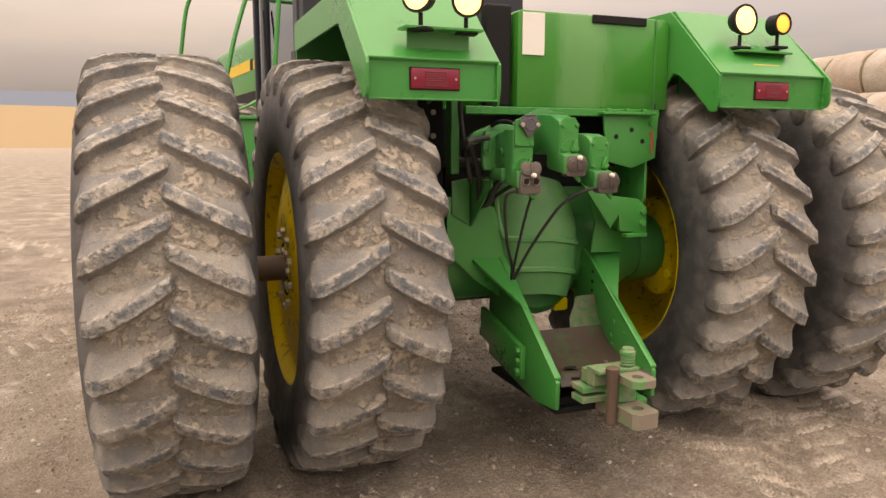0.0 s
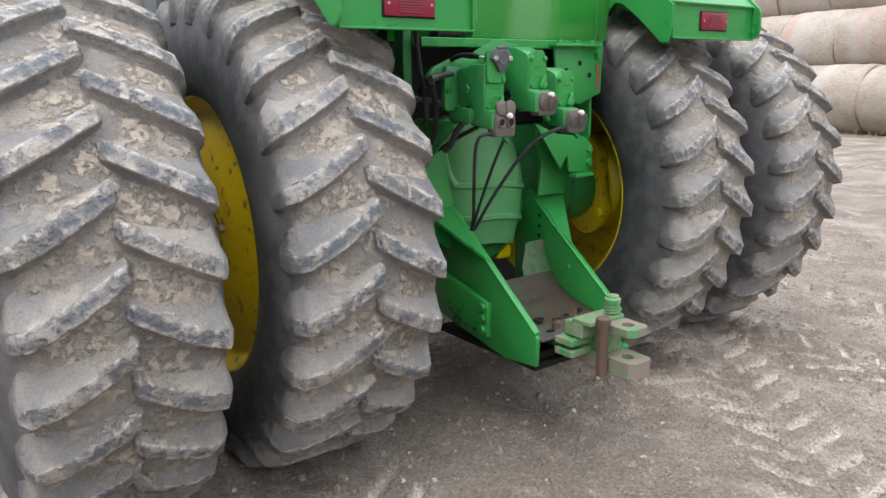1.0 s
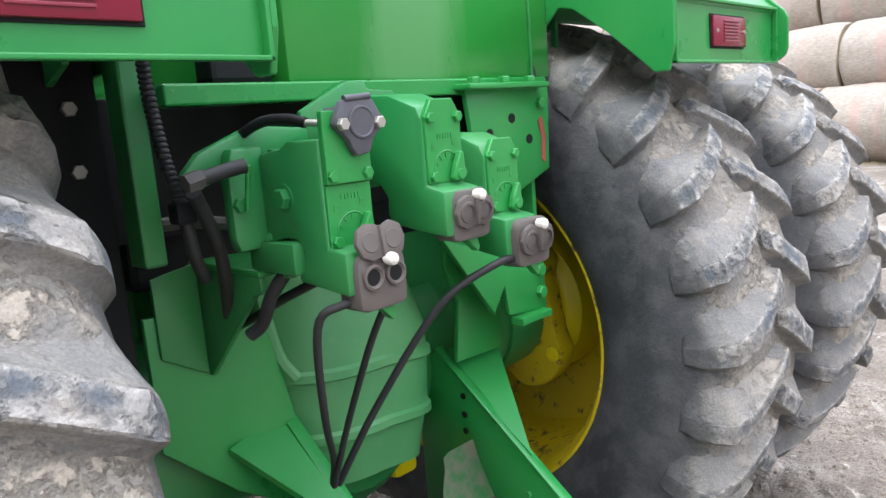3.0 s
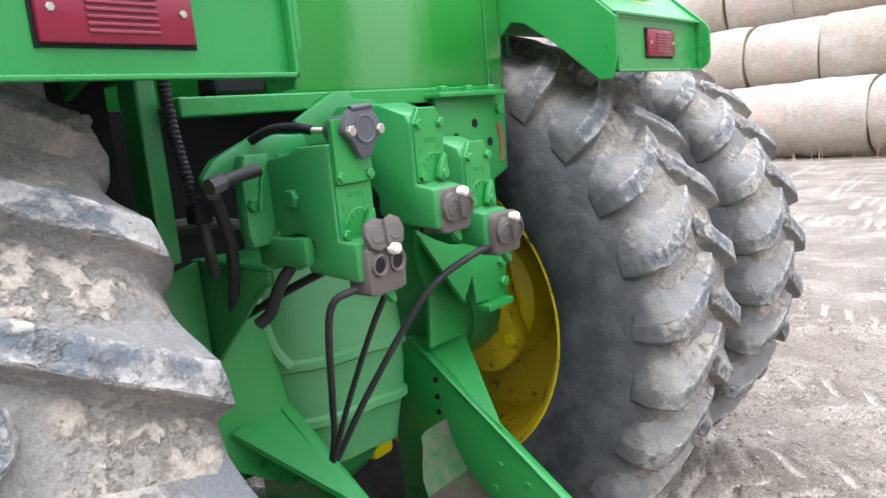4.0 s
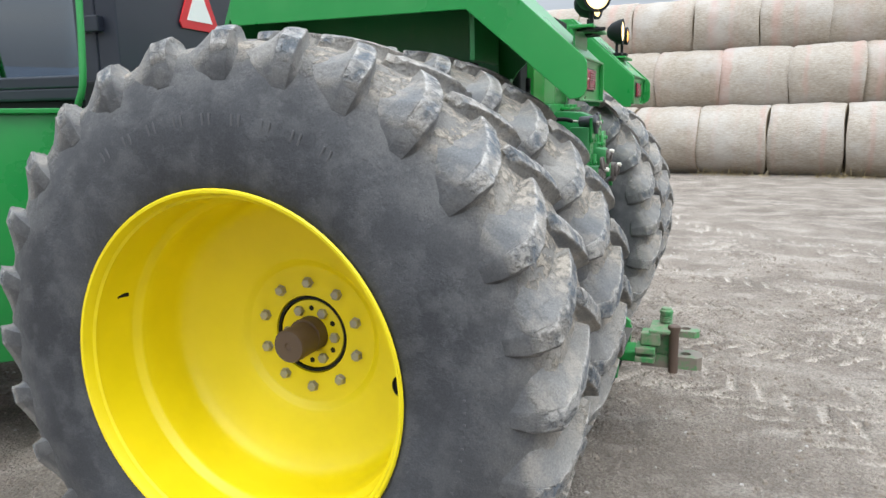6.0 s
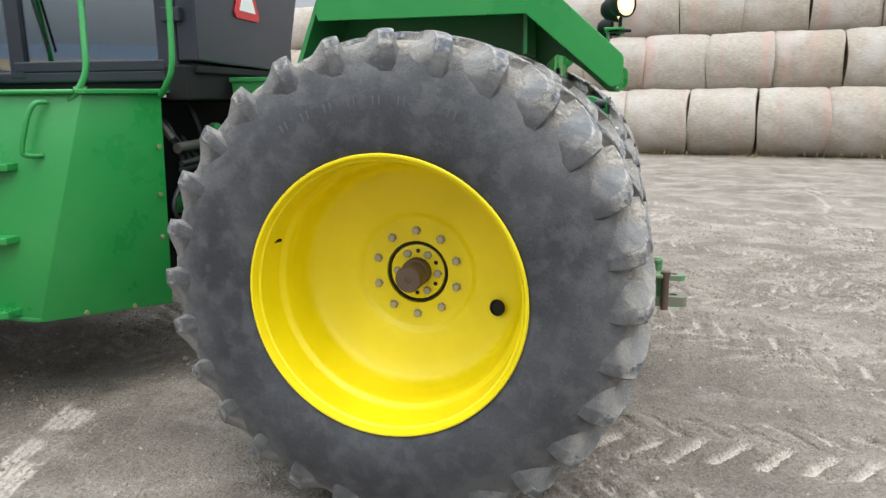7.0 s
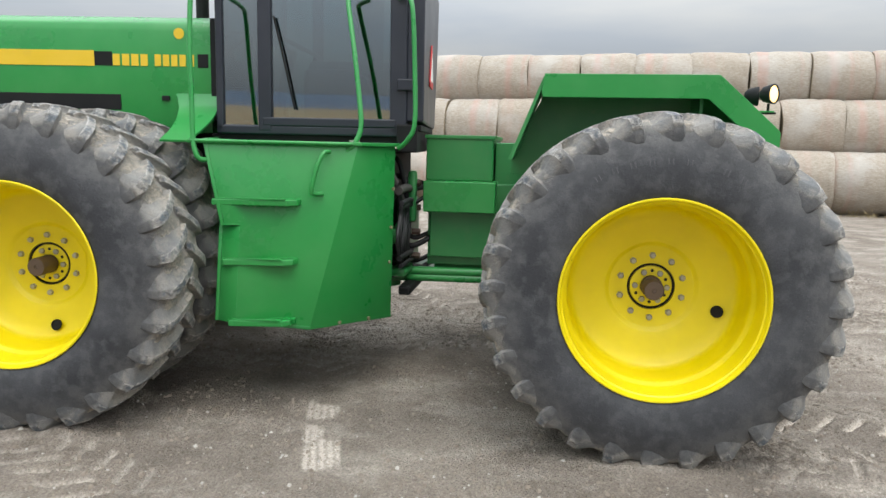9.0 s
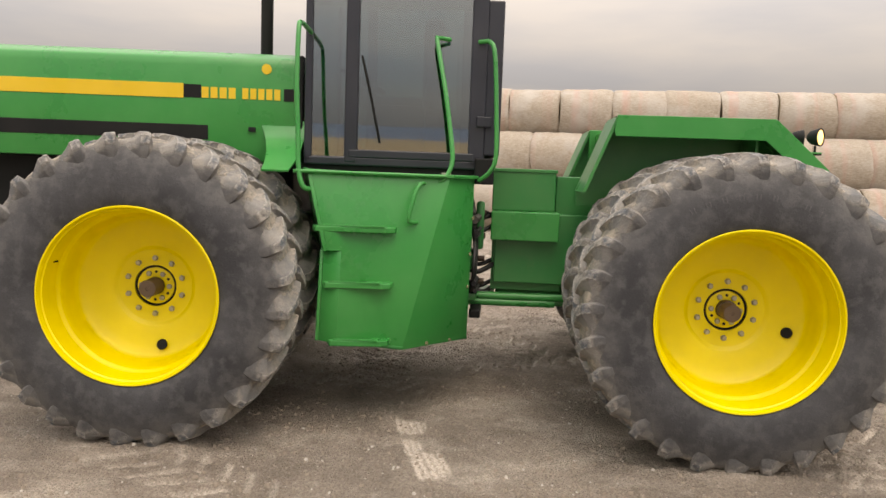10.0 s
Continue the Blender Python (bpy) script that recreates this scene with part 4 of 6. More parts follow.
def valve(x, plate_lo, plate_hi, body, shoulder):
    """One valve: a cast body drawn as seen from its side, a face plate with dial and lever, bolts and a raised number."""
    w, face = 0.041, -0.655
    b = prism(body, "x", x - w - 0.004, x + w + 0.004, 0.009)
    ob = part("valve", b, GREEN_CAST, tractor, "green cast hydraulic valve with a grey dust cap", 35)
    low = plate_lo
    if shoulder:
        pts = [(-w, low), (-w, plate_hi - 0.028), (-w + 0.018, plate_hi), (w - 0.016, plate_hi), (w, plate_hi - 0.026), (w, low)]
    else:
        pts = [(-w, low), (-w, plate_hi), (w, plate_hi), (w, low)]
    part("face_plate", prism(pts, "y", face - 0.001, face + 0.011, 0.002, None, Matrix.Translation((x, 0, 0))), GREEN, ob)
    hi = plate_hi - 0.030 if shoulder else plate_hi + 0.012
    for dx, z in ((-w + 0.009, hi), (w - 0.009, hi), (-w + 0.010, low + 0.012), (w - 0.007, low + 0.014)):
        part("plate_bolt", hexbolt((x + dx, face - 0.001 if shoulder or z < hi else face - 0.006, z), (0, -1, 0), 0.0092, 0.008), GREEN, ob)
    # the lever with its boss, the raised dial and its marks
    lz = low + 0.014
    part("lever", prism([(-0.013, -0.008), (-0.008, 0.010), (0.006, 0.036), (0.013, 0.034), (0.015, 0.004), (0.010, -0.010), (-0.004, -0.014)], "y", face - 0.016, face - 0.003, 0.003, None, Matrix.Translation((x + 0.016, 0, lz))), GREEN, ob)
    part("lever_boss", lathe([(0, 0), (0, 0.009), (0.004, 0.008), (0.004, 0)], 14, "y", None, Matrix.Translation((x + 0.018, face - 0.016, lz - 0.002)) @ Matrix.Rotation(math.pi, 4, "Z")), GREEN, ob, "", 30)
    part("dial_arc", tube([(x + 0.002 + 0.030 * math.cos(radians(a)), face - 0.001, lz + 0.008 + 0.030 * math.sin(radians(a))) for a in (45, 80, 115, 150, 178)], 0.0016, 6, None, 3), GREEN, ob)
    for k in range(4):
        a = radians(60 + 32 * k)
        part("dial_mark", box((-0.0015, -0.0015, -0.004), (0.0015, 0.0015, 0.004), 0.0, None, Matrix.Translation((x + 0.002 + 0.023 * math.cos(a), face - 0.001, lz + 0.008 + 0.023 * math.sin(a))) @ Matrix.Rotation(math.pi / 2 - a, 4, "Y")), GREEN, ob)
    for k in range(6):
        part("raised_mark", box((x - 0.016 + 0.0062 * k, face - 0.0022, lz + 0.058), (x - 0.0118 + 0.0062 * k, face, lz + 0.066), 0.0), GREEN, ob)
    for dx, dz in ((-0.026, 0.040), (0.022, 0.046)):
        for k in range(3):
            part("raised_mark", box((x + dx - 0.005, face - 0.002, lz + dz + 0.004 * k), (x + dx + 0.006 - 0.002 * (k % 2), face, lz + dz + 0.002 + 0.004 * k), 0.0), GREEN, ob)
    return ob


def coupler(body, x, z, y, opened=False):
    """Rubber coupler guard: two sockets behind a two-lobed flip cap with a pale knob."""
    b = prism([(-0.044, -0.066), (-0.046, -0.02), (-0.044, 0.004), (-0.034, 0.014), (0.034, 0.014), (0.044, 0.004), (0.046, -0.02), (0.044, -0.066), (0.03, -0.070), (-0.03, -0.070)], "y", y, y + 0.05, 0.006, None, Matrix.Translation((x, 0, z)))
    part("coupler_block", b, RUBBER_CAP, body, "brown-grey rubber coupler guard", 35)
    for s in (-0.021, 0.021):
        part("socket", lathe([(-0.001, 0.019), (-0.006, 0.0185), (-0.007, 0.0155), (-0.003, 0.0125), (-0.002, 0)], 20, "y", None, Matrix.Translation((x + s, y, z - 0.020))), RUBBER_CAP, body, "", 30)
        part("socket_bore", lathe([(-0.0026, 0.0125), (-0.0032, 0.0118), (-0.0032, 0)], 20, "y", None, Matrix.Translation((x + s, y, z - 0.020))), BLACK, body)
    cap = [(0.004, 0.004), (-0.020, -0.002), (-0.038, 0.006), (-0.046, 0.026), (-0.040, 0.046), (-0.022, 0.054), (-0.004, 0.050), (0.004, 0.046), (0.022, 0.054), (0.040, 0.046), (0.046, 0.026), (0.038, 0.006), (0.020, -0.002)]
    if opened:
        m = Matrix.Translation((x, y - 0.002, z + 0.004)) @ Matrix.Rotation(radians(-10), 4, "X")
    else:
        m = Matrix.Translation((x, y - 0.008, z + 0.004)) @ Matrix.Rotation(radians(180), 4, "X") @ Matrix.Rotation(radians(4), 4, "X")
    part("flip_cap", prism(cap, "y", -0.006, 0.004, 0.003, None, m), RUBBER_CAP, body, "brown-grey flip cap", 35)
    for s in (-0.021, 0.021):
        part("cap_dish", lathe([(-0.008, 0.013), (-0.007, 0.017), (-0.004, 0.018), (0.002, 0.018), (0.002, 0), (-0.006, 0)] if not opened else [(-0.007, 0), (-0.0075, 0.014), (-0.005, 0.016), (0, 0.016)], 18, "y", None, m @ Matrix.Translation((s, 0 if opened else -0.001, 0.026)) @ (Matrix() if opened else Matrix.Rotation(math.pi, 4, "Z"))), RUBBER_CAP, body, "", 30)
    part("cap_rib", prism([(-0.004, 0.0), (0.004, 0.0), (0.003, 0.048), (-0.003, 0.048)], "y", -0.012 if opened else -0.004, 0.002 if opened else 0.012, 0.002, None, m), RUBBER_CAP, body, "", 30)
    part("cap_knob", lathe([(0, 0), (0, 0.0085), (0.010, 0.010), (0.017, 0.0085), (0.020, 0.004), (0.020, 0)], 16, "y", None, Matrix.Translation((x + 0.004, y - 0.006, z + 0.004)) @ Matrix.Rotation(math.pi, 4, "Z")), KNOB, body, "pale plastic knob", 30)
    part("drip_tab", prism([(0.0, -0.07), (0.026, -0.07), (0.032, -0.088), (0.026, -0.096), (0.016, -0.086)], "y", y + 0.016, y + 0.032, 0.002, None, Matrix.Translation((x, 0, z))), GREEN, body)


VA = valve(-0.415, 1.302, 1.396, [(-0.652, 1.462), (-0.575, 1.462), (-0.555, 1.452), (-0.50, 1.446), (-0.484, 1.43), (-0.480, 1.318), (-0.500, 1.305), (-0.548, 1.316), (-0.576, 1.314), (-0.593, 1.298), (-0.590, 1.275), (-0.570, 1.262), (-0.570, 1.250), (-0.690, 1.238), (-0.690, 1.302), (-0.652, 1.306)], False)
coupler(VA, -0.404, 1.282, -0.702, True)
VB = valve(-0.210, 1.374, 1.510, [(-0.652, 1.476), (-0.640, 1.500), (-0.575, 1.524), (-0.47, 1.530), (-0.44, 1.51), (-0.43, 1.36), (-0.50, 1.385), (-0.535, 1.372), (-0.552, 1.352), (-0.548, 1.318), (-0.570, 1.304), (-0.690, 1.288), (-0.690, 1.364), (-0.652, 1.372)], True)
coupler(VB, -0.195, 1.348, -0.692)
VC = valve(-0.066, 1.306, 1.437, [(-0.652, 1.405), (-0.640, 1.428), (-0.590, 1.448), (-0.50, 1.452), (-0.44, 1.44), (-0.43, 1.28), (-0.52, 1.30), (-0.560, 1.285), (-0.572, 1.262), (-0.600, 1.240), (-0.690, 1.224), (-0.690, 1.298), (-0.652, 1.304)], True)
coupler(VC, -0.052, 1.279, -0.706)
# plate under the trailer socket, flange and bolts on the side of the first valve
part("socket_plate", box((-0.456, -0.663, 1.3965), (-0.374, -0.652, 1.500), 0.002), GREEN, VA)
part("side_flange", prism([(-0.515, 1.425), (-0.505, 1.458), (-0.452, 1.458), (-0.440, 1.30), (-0.508, 1.30), (-0.515, 1.32)], "y", -0.498, -0.470, 0.006), GREEN_CAST, VA, "", 35)
part("valve_foot", prism([(-0.475, -0.585), (-0.38, -0.585), (-0.38, -0.46), (-0.475, -0.46)], "z", 1.2625, 1.312, 0.006), GREEN_CAST, VA, "", 35)
part("hood_arm", prism([(-0.575, 1.425), (-0.545, 1.455), (-0.448, 1.492), (-0.415, 1.488), (-0.345, 1.482), (-0.345, 1.448), (-0.50, 1.42), (-0.56, 1.395)], "y", -0.474, -0.452, 0.006), GREEN_CAST, VA, "", 35)
part("back_plate", prism([(-0.33, 1.46), (-0.33, 1.510), (-0.225, 1.560), (-0.185, 1.561), (-0.175, 1.545), (-0.11, 1.540), (-0.11, 1.46)], "y", -0.437, -0.422, 0.004), GREEN_CAST, VB, "", 35)
for p, d, r in (((-0.460, -0.557, 1.378), (-1, 0, 0), 0.0165), ((-0.436, -0.498, 1.441), (0, -1, 0), 0.012), ((-0.455, -0.498, 1.312), (0, -1, 0), 0.012), ((-0.503, -0.498, 1.372), (0, -1, 0), 0.012), ((-0.440, -0.52, 1.262), (0, 0, -1), 0.013)):
    part("cover_bolt", hexbolt(p, d, r, 0.012), GREEN_CAST, VA)
part("bolt_washer", lathe([(0, 0), (0, 0.022), (-0.004, 0.022), (-0.004, 0)], 20, "x", None, Matrix.Translation((-0.458, -0.557, 1.378))), GREEN_CAST, VA, "", 30)
# round trailer socket on top of the first valve
sock = lathe([(0.0, 0.0), (0.0, 0.026), (0.02, 0.026), (0.022, 0.024), (0.055, 0.023), (0.062, 0.018), (0.066, 0)], 24, "y", None, Matrix.Translation((-0.400, -0.662, 1.483)))
trailer = part("trailer_socket", sock, CAP_GREY, tractor, "grey plastic trailer light socket", 40)
part("socket_flap", prism([(-0.045, 0.000), (-0.040, 0.012), (-0.026, 0.034), (0.024, 0.038), (0.030, 0.030), (0.044, 0.008), (0.045, -0.006), (0.024, -0.022), (0.016, -0.042), (-0.008, -0.046), (-0.016, -0.036), (-0.022, -0.022)], "y", -0.678, -0.662, 0.004, None, Matrix.Translation((-0.400, 0, 1.479))), CAP_GREY, trailer, "", 35)
part("socket_lid", lathe([(0, 0), (0, 0.024), (-0.003, 0.0235), (-0.004, 0.021), (-0.0025, 0.019), (-0.0025, 0)], 28, "y", None, Matrix.Translation((-0.398, -0.678, 1.481))), CAP_GREY, trailer, "", 30)
part("lid_hinge", rod((-0.424, -0.676, 1.514), (-0.378, -0.676, 1.517), 0.005, 10), CAP_GREY, trailer, "", 40)
for dx in (-0.033, 0.033):
    part("socket_bolt", hexbolt((-0.400 + dx, -0.678, 1.479), (0, -1, 0), 0.0095, 0.009), STEEL_DULL, trailer)
part("socket_lead", tube([(-0.405, -0.60, 1.484), (-0.42, -0.575, 1.487)], 0.0055, 8), STEEL_DULL, trailer, "bare grey wires", 60)
part("socket_wire", tube([(-0.42, -0.575, 1.487), (-0.435, -0.545, 1.495), (-0.455, -0.50, 1.492), (-0.475, -0.44, 1.462), (-0.50, -0.36, 1.41)], 0.0085, 8), BLACK, trailer, "black corrugated wire", 60)
# hydraulic hoses
HOSES = [([(-0.505, -0.532, 1.432), (-0.53, -0.528, 1.428), (-0.555, -0.526, 1.423), (-0.585, -0.528, 1.419)], 0.0112, "hose_end"),
         ([(-0.575, -0.50, 1.40), (-0.545, -0.47, 1.36), (-0.515, -0.44, 1.31), (-0.49, -0.40, 1.25), (-0.46, -0.34, 1.17)], 0.011, "hose"),
         ([(-0.562, -0.43, 1.38), (-0.556, -0.43, 1.34), (-0.546, -0.42, 1.295), (-0.515, -0.38, 1.25)], 0.0105, "hose"),
         ([(-0.43, -0.50, 1.262), (-0.455, -0.48, 1.22), (-0.46, -0.45, 1.17), (-0.475, -0.43, 1.15)], 0.0115, "hose"),
         ([(-0.41, -0.56, 1.245), (-0.42, -0.45, 1.20), (-0.42, -0.35, 1.155), (-0.44, -0.27, 1.12)], 0.008, "hose"),
         ([(-0.412, -0.69, 1.226), (-0.455, -0.665, 1.224), (-0.478, -0.63, 1.19), (-0.435, -0.56, 1.02), (-0.365, -0.47, 0.90), (-0.345, -0.43, 0.83)], 0.0065, "drain_line"),
         ([(-0.385, -0.68, 1.215), (-0.380, -0.62, 1.13), (-0.365, -0.52, 0.97), (-0.35, -0.44, 0.83)], 0.0058, "drain_line"),
         ([(-0.075, -0.69, 1.228), (-0.14, -0.68, 1.222), (-0.22, -0.62, 1.16), (-0.30, -0.52, 0.98), (-0.34, -0.44, 0.83)], 0.0068, "drain_line"),
         ([(0.40, -0.36, 1.64), (0.39, -0.39, 1.52), (0.385, -0.40, 1.42), (0.34, -0.30, 1.36)], 0.013, "hose")]
for pts, r, nm in HOSES:
    part(nm, tube(pts, r, 10), HOSE, tractor, "black rubber hose" if nm == "hose" else "", 60)
prof = []
for k in range(34):
    prof += [(1.66 - 0.0084 * k, 0.0085), (1.6575 - 0.0084 * k, 0.0108), (1.6545 - 0.0084 * k, 0.0108), (1.652 - 0.0084 * k, 0.0085)]
loom = lathe(prof[::-1], 12, "z", None, Matrix.Identity(4))
for v in loom.verts:
    f = max(0.0, (1.60 - v.co.z) / 0.23)
    v.co.x += -0.590 + 0.030 * f * f
    v.co.y += -0.430
part("hose_loom", loom, HOSE, tractor, "black corrugated plastic hose loom", 40)
part("hose_nut", rod((-0.600, -0.53, 1.415), (-0.575, -0.53, 1.421), 0.0145, 6), DARK_STEEL, tractor)
part("hose_clip", box((-0.578, -0.448, 1.35), (-0.545, -0.412, 1.385), 0.006), BLACK, tractor)
part("valve_rod", rod((-0.502, -0.535, 1.432), (-0.500, -0.515, 1.365), 0.004), GREEN, tractor)

# cross rail, right bracket, left post
part("cross_rail", box((-0.56, -0.42, 1.528), (0.40, -0.36, 1.562), 0.004), GREEN, tractor)
# black block added for the deep shade in the cavity behind the valves
part("pump_housing", box((-0.54, -0.13, 1.20), (0.34, 0.10, 1.52), 0.02), BLACK, tractor, "black block standing in for the shade behind the valves")
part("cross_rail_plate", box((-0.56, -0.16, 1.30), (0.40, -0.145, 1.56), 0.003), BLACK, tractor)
plate("right_bracket", [(0.09, 1.545), (0.385, 1.545), (0.375, 1.345), (0.25, 1.30), (0.12, 1.33)], "y", -0.435, -0.42)
plate("bracket_ledge", [(0.07, -0.47), (0.345, -0.47), (0.345, -0.42), (0.07, -0.42)], "z", 1.535, 1.548)
for x, z, ax in ((0.11, 1.55, 2), (0.21, 1.55, 2), (0.30, 1.55, 2), (0.345, 1.50, 1)):
    part("bracket_bolt", hexbolt((x, -0.445 if ax == 2 else -0.435, z), (0, 0, 1) if ax == 2 else (0, -1, 0), 0.014, 0.012), GREEN, tractor)
for x, z in ((0.16, 1.44), (0.24, 1.47), (0.30, 1.42)):
    part("bracket_hole", lathe([(0, 0), (0, 0.011), (0.002, 0.011), (0.002, 0)], 12, "y", None, Matrix.Translation((x, -0.437, z))), BLACK, tractor)
part("worn_patch", prism([(0.335, 1.46), (0.352, 1.47), (0.362, 1.42), (0.355, 1.36), (0.342, 1.37), (0.346, 1.42)], "y", -0.4375, -0.4345, 0.0), RUST_RED, tractor, "patch of bare reddish primer")
part("post", box((-0.600, -0.36, 1.28), (-0.562, -0.30, 1.66), 0.005), GREEN_CAST, tractor)
# widened black sheet that plays the dark void beside the post
part("post_inner", box((-0.76, -0.25, 1.0), (-0.592, -0.20, 1.72), 0.005), BLACK, tractor, "black sheet standing in for the shade under the fender")
for z in (1.54, 1.44):
    part("post_bolt", hexbolt((-0.64, -0.25, z), (0, -1, 0), 0.013, 0.01), STEEL_DULL, tractor)
part("valve_pipe", tube([(-0.58, -0.30, 1.34), (-0.50, -0.32, 1.34), (-0.40, -0.32, 1.32)], 0.012), DARK_STEEL, tractor)

# ---- fenders
TOP, LIP = 2.005, 1.87


def fender(s, x_in, x_out, y_off):
    f = new("fender")
    f.parent = tractor
    lo, hi = sorted((x_in, x_out))
    sheet = [(0.60, TOP), (-0.39, TOP), (-0.40, TOP), (-0.7150, 1.705), (-0.7050, 1.692), (-0.385, TOP - 0.012), (0.60, TOP - 0.012)]
    part("top_sheet", prism(sheet, "x", lo, hi, 0.002), GREEN, f)
    side = [(0.60, TOP + 0.002), (-0.385, TOP + 0.002), (-0.40, TOP - 0.004), (-0.7350, 1.70), (-0.7450, 1.68), (-0.7450, 1.600), (-0.738, 1.580), (-0.722, 1.568), (-0.690, 1.566), (-0.335, LIP), (0.605, LIP), (0.615, 1.90)]
    part("outer_side", prism(side, "x", *sorted((x_out, x_out + s * 0.012)), 0.003), GREEN, f)
    inner = [(0.60, TOP - 0.002), (-0.385, TOP - 0.002), (-0.7200, 1.695), (-0.7200, 1.60), (-0.7050, 1.545), (-0.6700, 1.545), (-0.55, 1.65), (-0.46, 1.715), (-0.42, 1.725), (-0.38, 1.69), (-0.33, 1.61), (0.60, 1.55)]
    part("inner_side", prism(inner, "x", *sorted((x_in, x_in - s * 0.010)), 0.003), GREEN, f)
    part("rear_face", box((lo + 0.002, -0.7050, 1.565), (hi - 0.002, -0.6970, 1.70), 0.002), GREEN, f)
    for a, b_ in (((lo, -0.7200, 1.70), (hi, -0.7050, 1.708)), ((lo, -0.7200, 1.560), (hi, -0.7050, 1.567)), ((lo, -0.7200, 1.56), (lo + 0.007, -0.7050, 1.706)), ((hi - 0.007, -0.7200, 1.56), (hi, -0.7050, 1.706))):
        part("face_lip", box(a, b_, 0.002), GREEN, f)
    # wheel well liner, dark in the shade
    liner = [(0.62, LIP), (0.80, 1.52), (0.80, 1.40), (0.30, 1.40), (-0.33, 1.60), (-0.33, LIP + 0.1), (0.60, TOP - 0.015)]
    part("liner", prism(liner, "x", *sorted((x_in + s * 0.10, x_in + s * 0.112)), 0.002), GREEN_DARK, f)
    part("front_wall", prism([(0.585, TOP - 0.012), (0.606, TOP - 0.012), (0.80, 1.50), (0.775, 1.50)], "x", lo + 0.002, hi - 0.002, 0.002), GREEN_DARK, f)
    part("rib", box((lo + 0.10, -0.33, LIP - 0.16), (hi - 0.1, -0.31, TOP - 0.02), 0.003), GREEN_DARK, f)
    return f


def tail_light(x, w=0.186):
    t = part("tail_light", box((x - w / 2, -0.7160, 1.600), (x + w / 2, -0.7060, 1.672), 0.004), RED, tractor, "red ribbed plastic tail light", 30)
    part("light_backing", box((x - w / 2 - 0.004, -0.7085, 1.596), (x + w / 2 + 0.004, -0.7055, 1.676), 0.001), BLACK, t)
    for k in range(7):
        z = 1.611 + 0.0078 * k
        part("lens_rib", box((x - w * 0.22, -0.7192, z), (x + w * 0.24, -0.7155, z + 0.0042), 0.0012), RED_DARK, t)
    for dx in (-w * 0.42, w * 0.42):
        part("lens_screw", hexbolt((x + dx, -0.7160, 1.636), (0, -1, 0), 0.005, 0.003), STEEL_DULL, t)
    return t


fender(-1, -0.555, -1.055, 0)
fender(1, 0.475, 1.062, 0)
tail_light(-0.803)
tail_light(0.765)
for x in (-0.80, 0.77):
    part("slope_reflector", box((-0.075, -0.022, 0.0), (0.075, 0.022, 0.004), 0.001, None, Matrix.Translation((x, -0.648, 1.762)) @ Matrix.Rotation(radians(40.5), 4, "X")), REFLECTOR, tractor, "yellow reflector strip")


def work_lamp(x, y, z, glow, r=0.052, tilt=0):
    l = new("work_lamp")
    l.parent = tractor
    l.matrix_local = Matrix.Translation((x, y, z)) @ Matrix.Rotation(radians(tilt), 4, "Z")
    part("lamp_body", lathe([(0.075, 0), (0.07, 0.025), (0.05, 0.045), (0.012, r), (-0.006, r + 0.004), (-0.012, r + 0.004), (-0.012, r - 0.006)], 28, "y"), BLACK, l, "", 40)
    part("lamp_lens", lathe([(-0.014, 0), (-0.012, r * 0.6), (-0.006, r - 0.003)], 28, "y"), glow, l, "lit round lamp glass")
    part("lamp_stem", rod((0, 0.02, -r), (0, 0.02, -r - 0.05), 0.008), BLACK, l)
    part("lamp_foot", box((-0.04, -0.01, -r - 0.062), (0.04, 0.05, -r - 0.05), 0.003), BLACK, l)
    return l


work_lamp(-0.876, -0.735, 1.915, LAMP, 0.055, -46)
work_lamp(-0.676, -0.70, 1.915, LAMP, 0.055, -12)
work_lamp(0.672, -0.62, 1.945, LAMP, 0.062)
work_lamp(0.885, -0.62, 1.94, AMBER, 0.045)
for x, y in ((-0.776, -0.695), (0.778, -0.61)):
    part("lamp_bracket", box((x - 0.15, y - 0.045, 1.805), (x + 0.15, y + 0.04, 1.815), 0.002), GREEN, tractor)
    part("lamp_bracket_leg", box((x - 0.12, y + 0.022, 1.79 + 0.85 * (y + 0.61)), (x + 0.12, y + 0.030, 1.81), 0.002), GREEN_DARK, tractor)

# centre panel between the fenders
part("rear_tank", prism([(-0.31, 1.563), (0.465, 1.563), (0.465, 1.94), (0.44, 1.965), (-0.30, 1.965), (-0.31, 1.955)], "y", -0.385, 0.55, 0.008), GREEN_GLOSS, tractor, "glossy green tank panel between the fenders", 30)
part("tank_seam", box((0.384, -0.390, 1.565), (0.390, -0.3855, 1.96), 0.001), GREEN_DARK, tractor)
part("tank_strap", box((0.05, -0.395, 1.93), (0.33, -0.3855, 1.965), 0.003), BLACK, tractor)
part("filler_pipe", box((-0.445, -0.36, 1.565), (-0.325, -0.30, 1.985), 0.01), BLACK, tractor)
part("white_plate", box((-0.29, -0.392, 1.78), (-0.185, -0.3865, 1.955), 0.002), WHITE, tractor)

# ---- middle: hinge, boxes, hoses
part("tank_box", box((-0.50, 0.93, 1.335), (0.36, 1.39, 1.635), 0.008), GREEN_DARK2, tractor)
part("tank_box_lid", box((-0.51, 0.92, 1.62), (0.37, 1.40, 1.645), 0.004), GREEN_DARK2, tractor)
part("tank_ledge", box((-0.615, 0.90, 1.125), (0.40, 1.39, 1.335), 0.008), GREEN, tractor)
part("tank_skirt", box((-0.44, 0.86, 0.74), (0.30, 1.38, 1.125), 0.006), GREEN_DARK2, tractor)
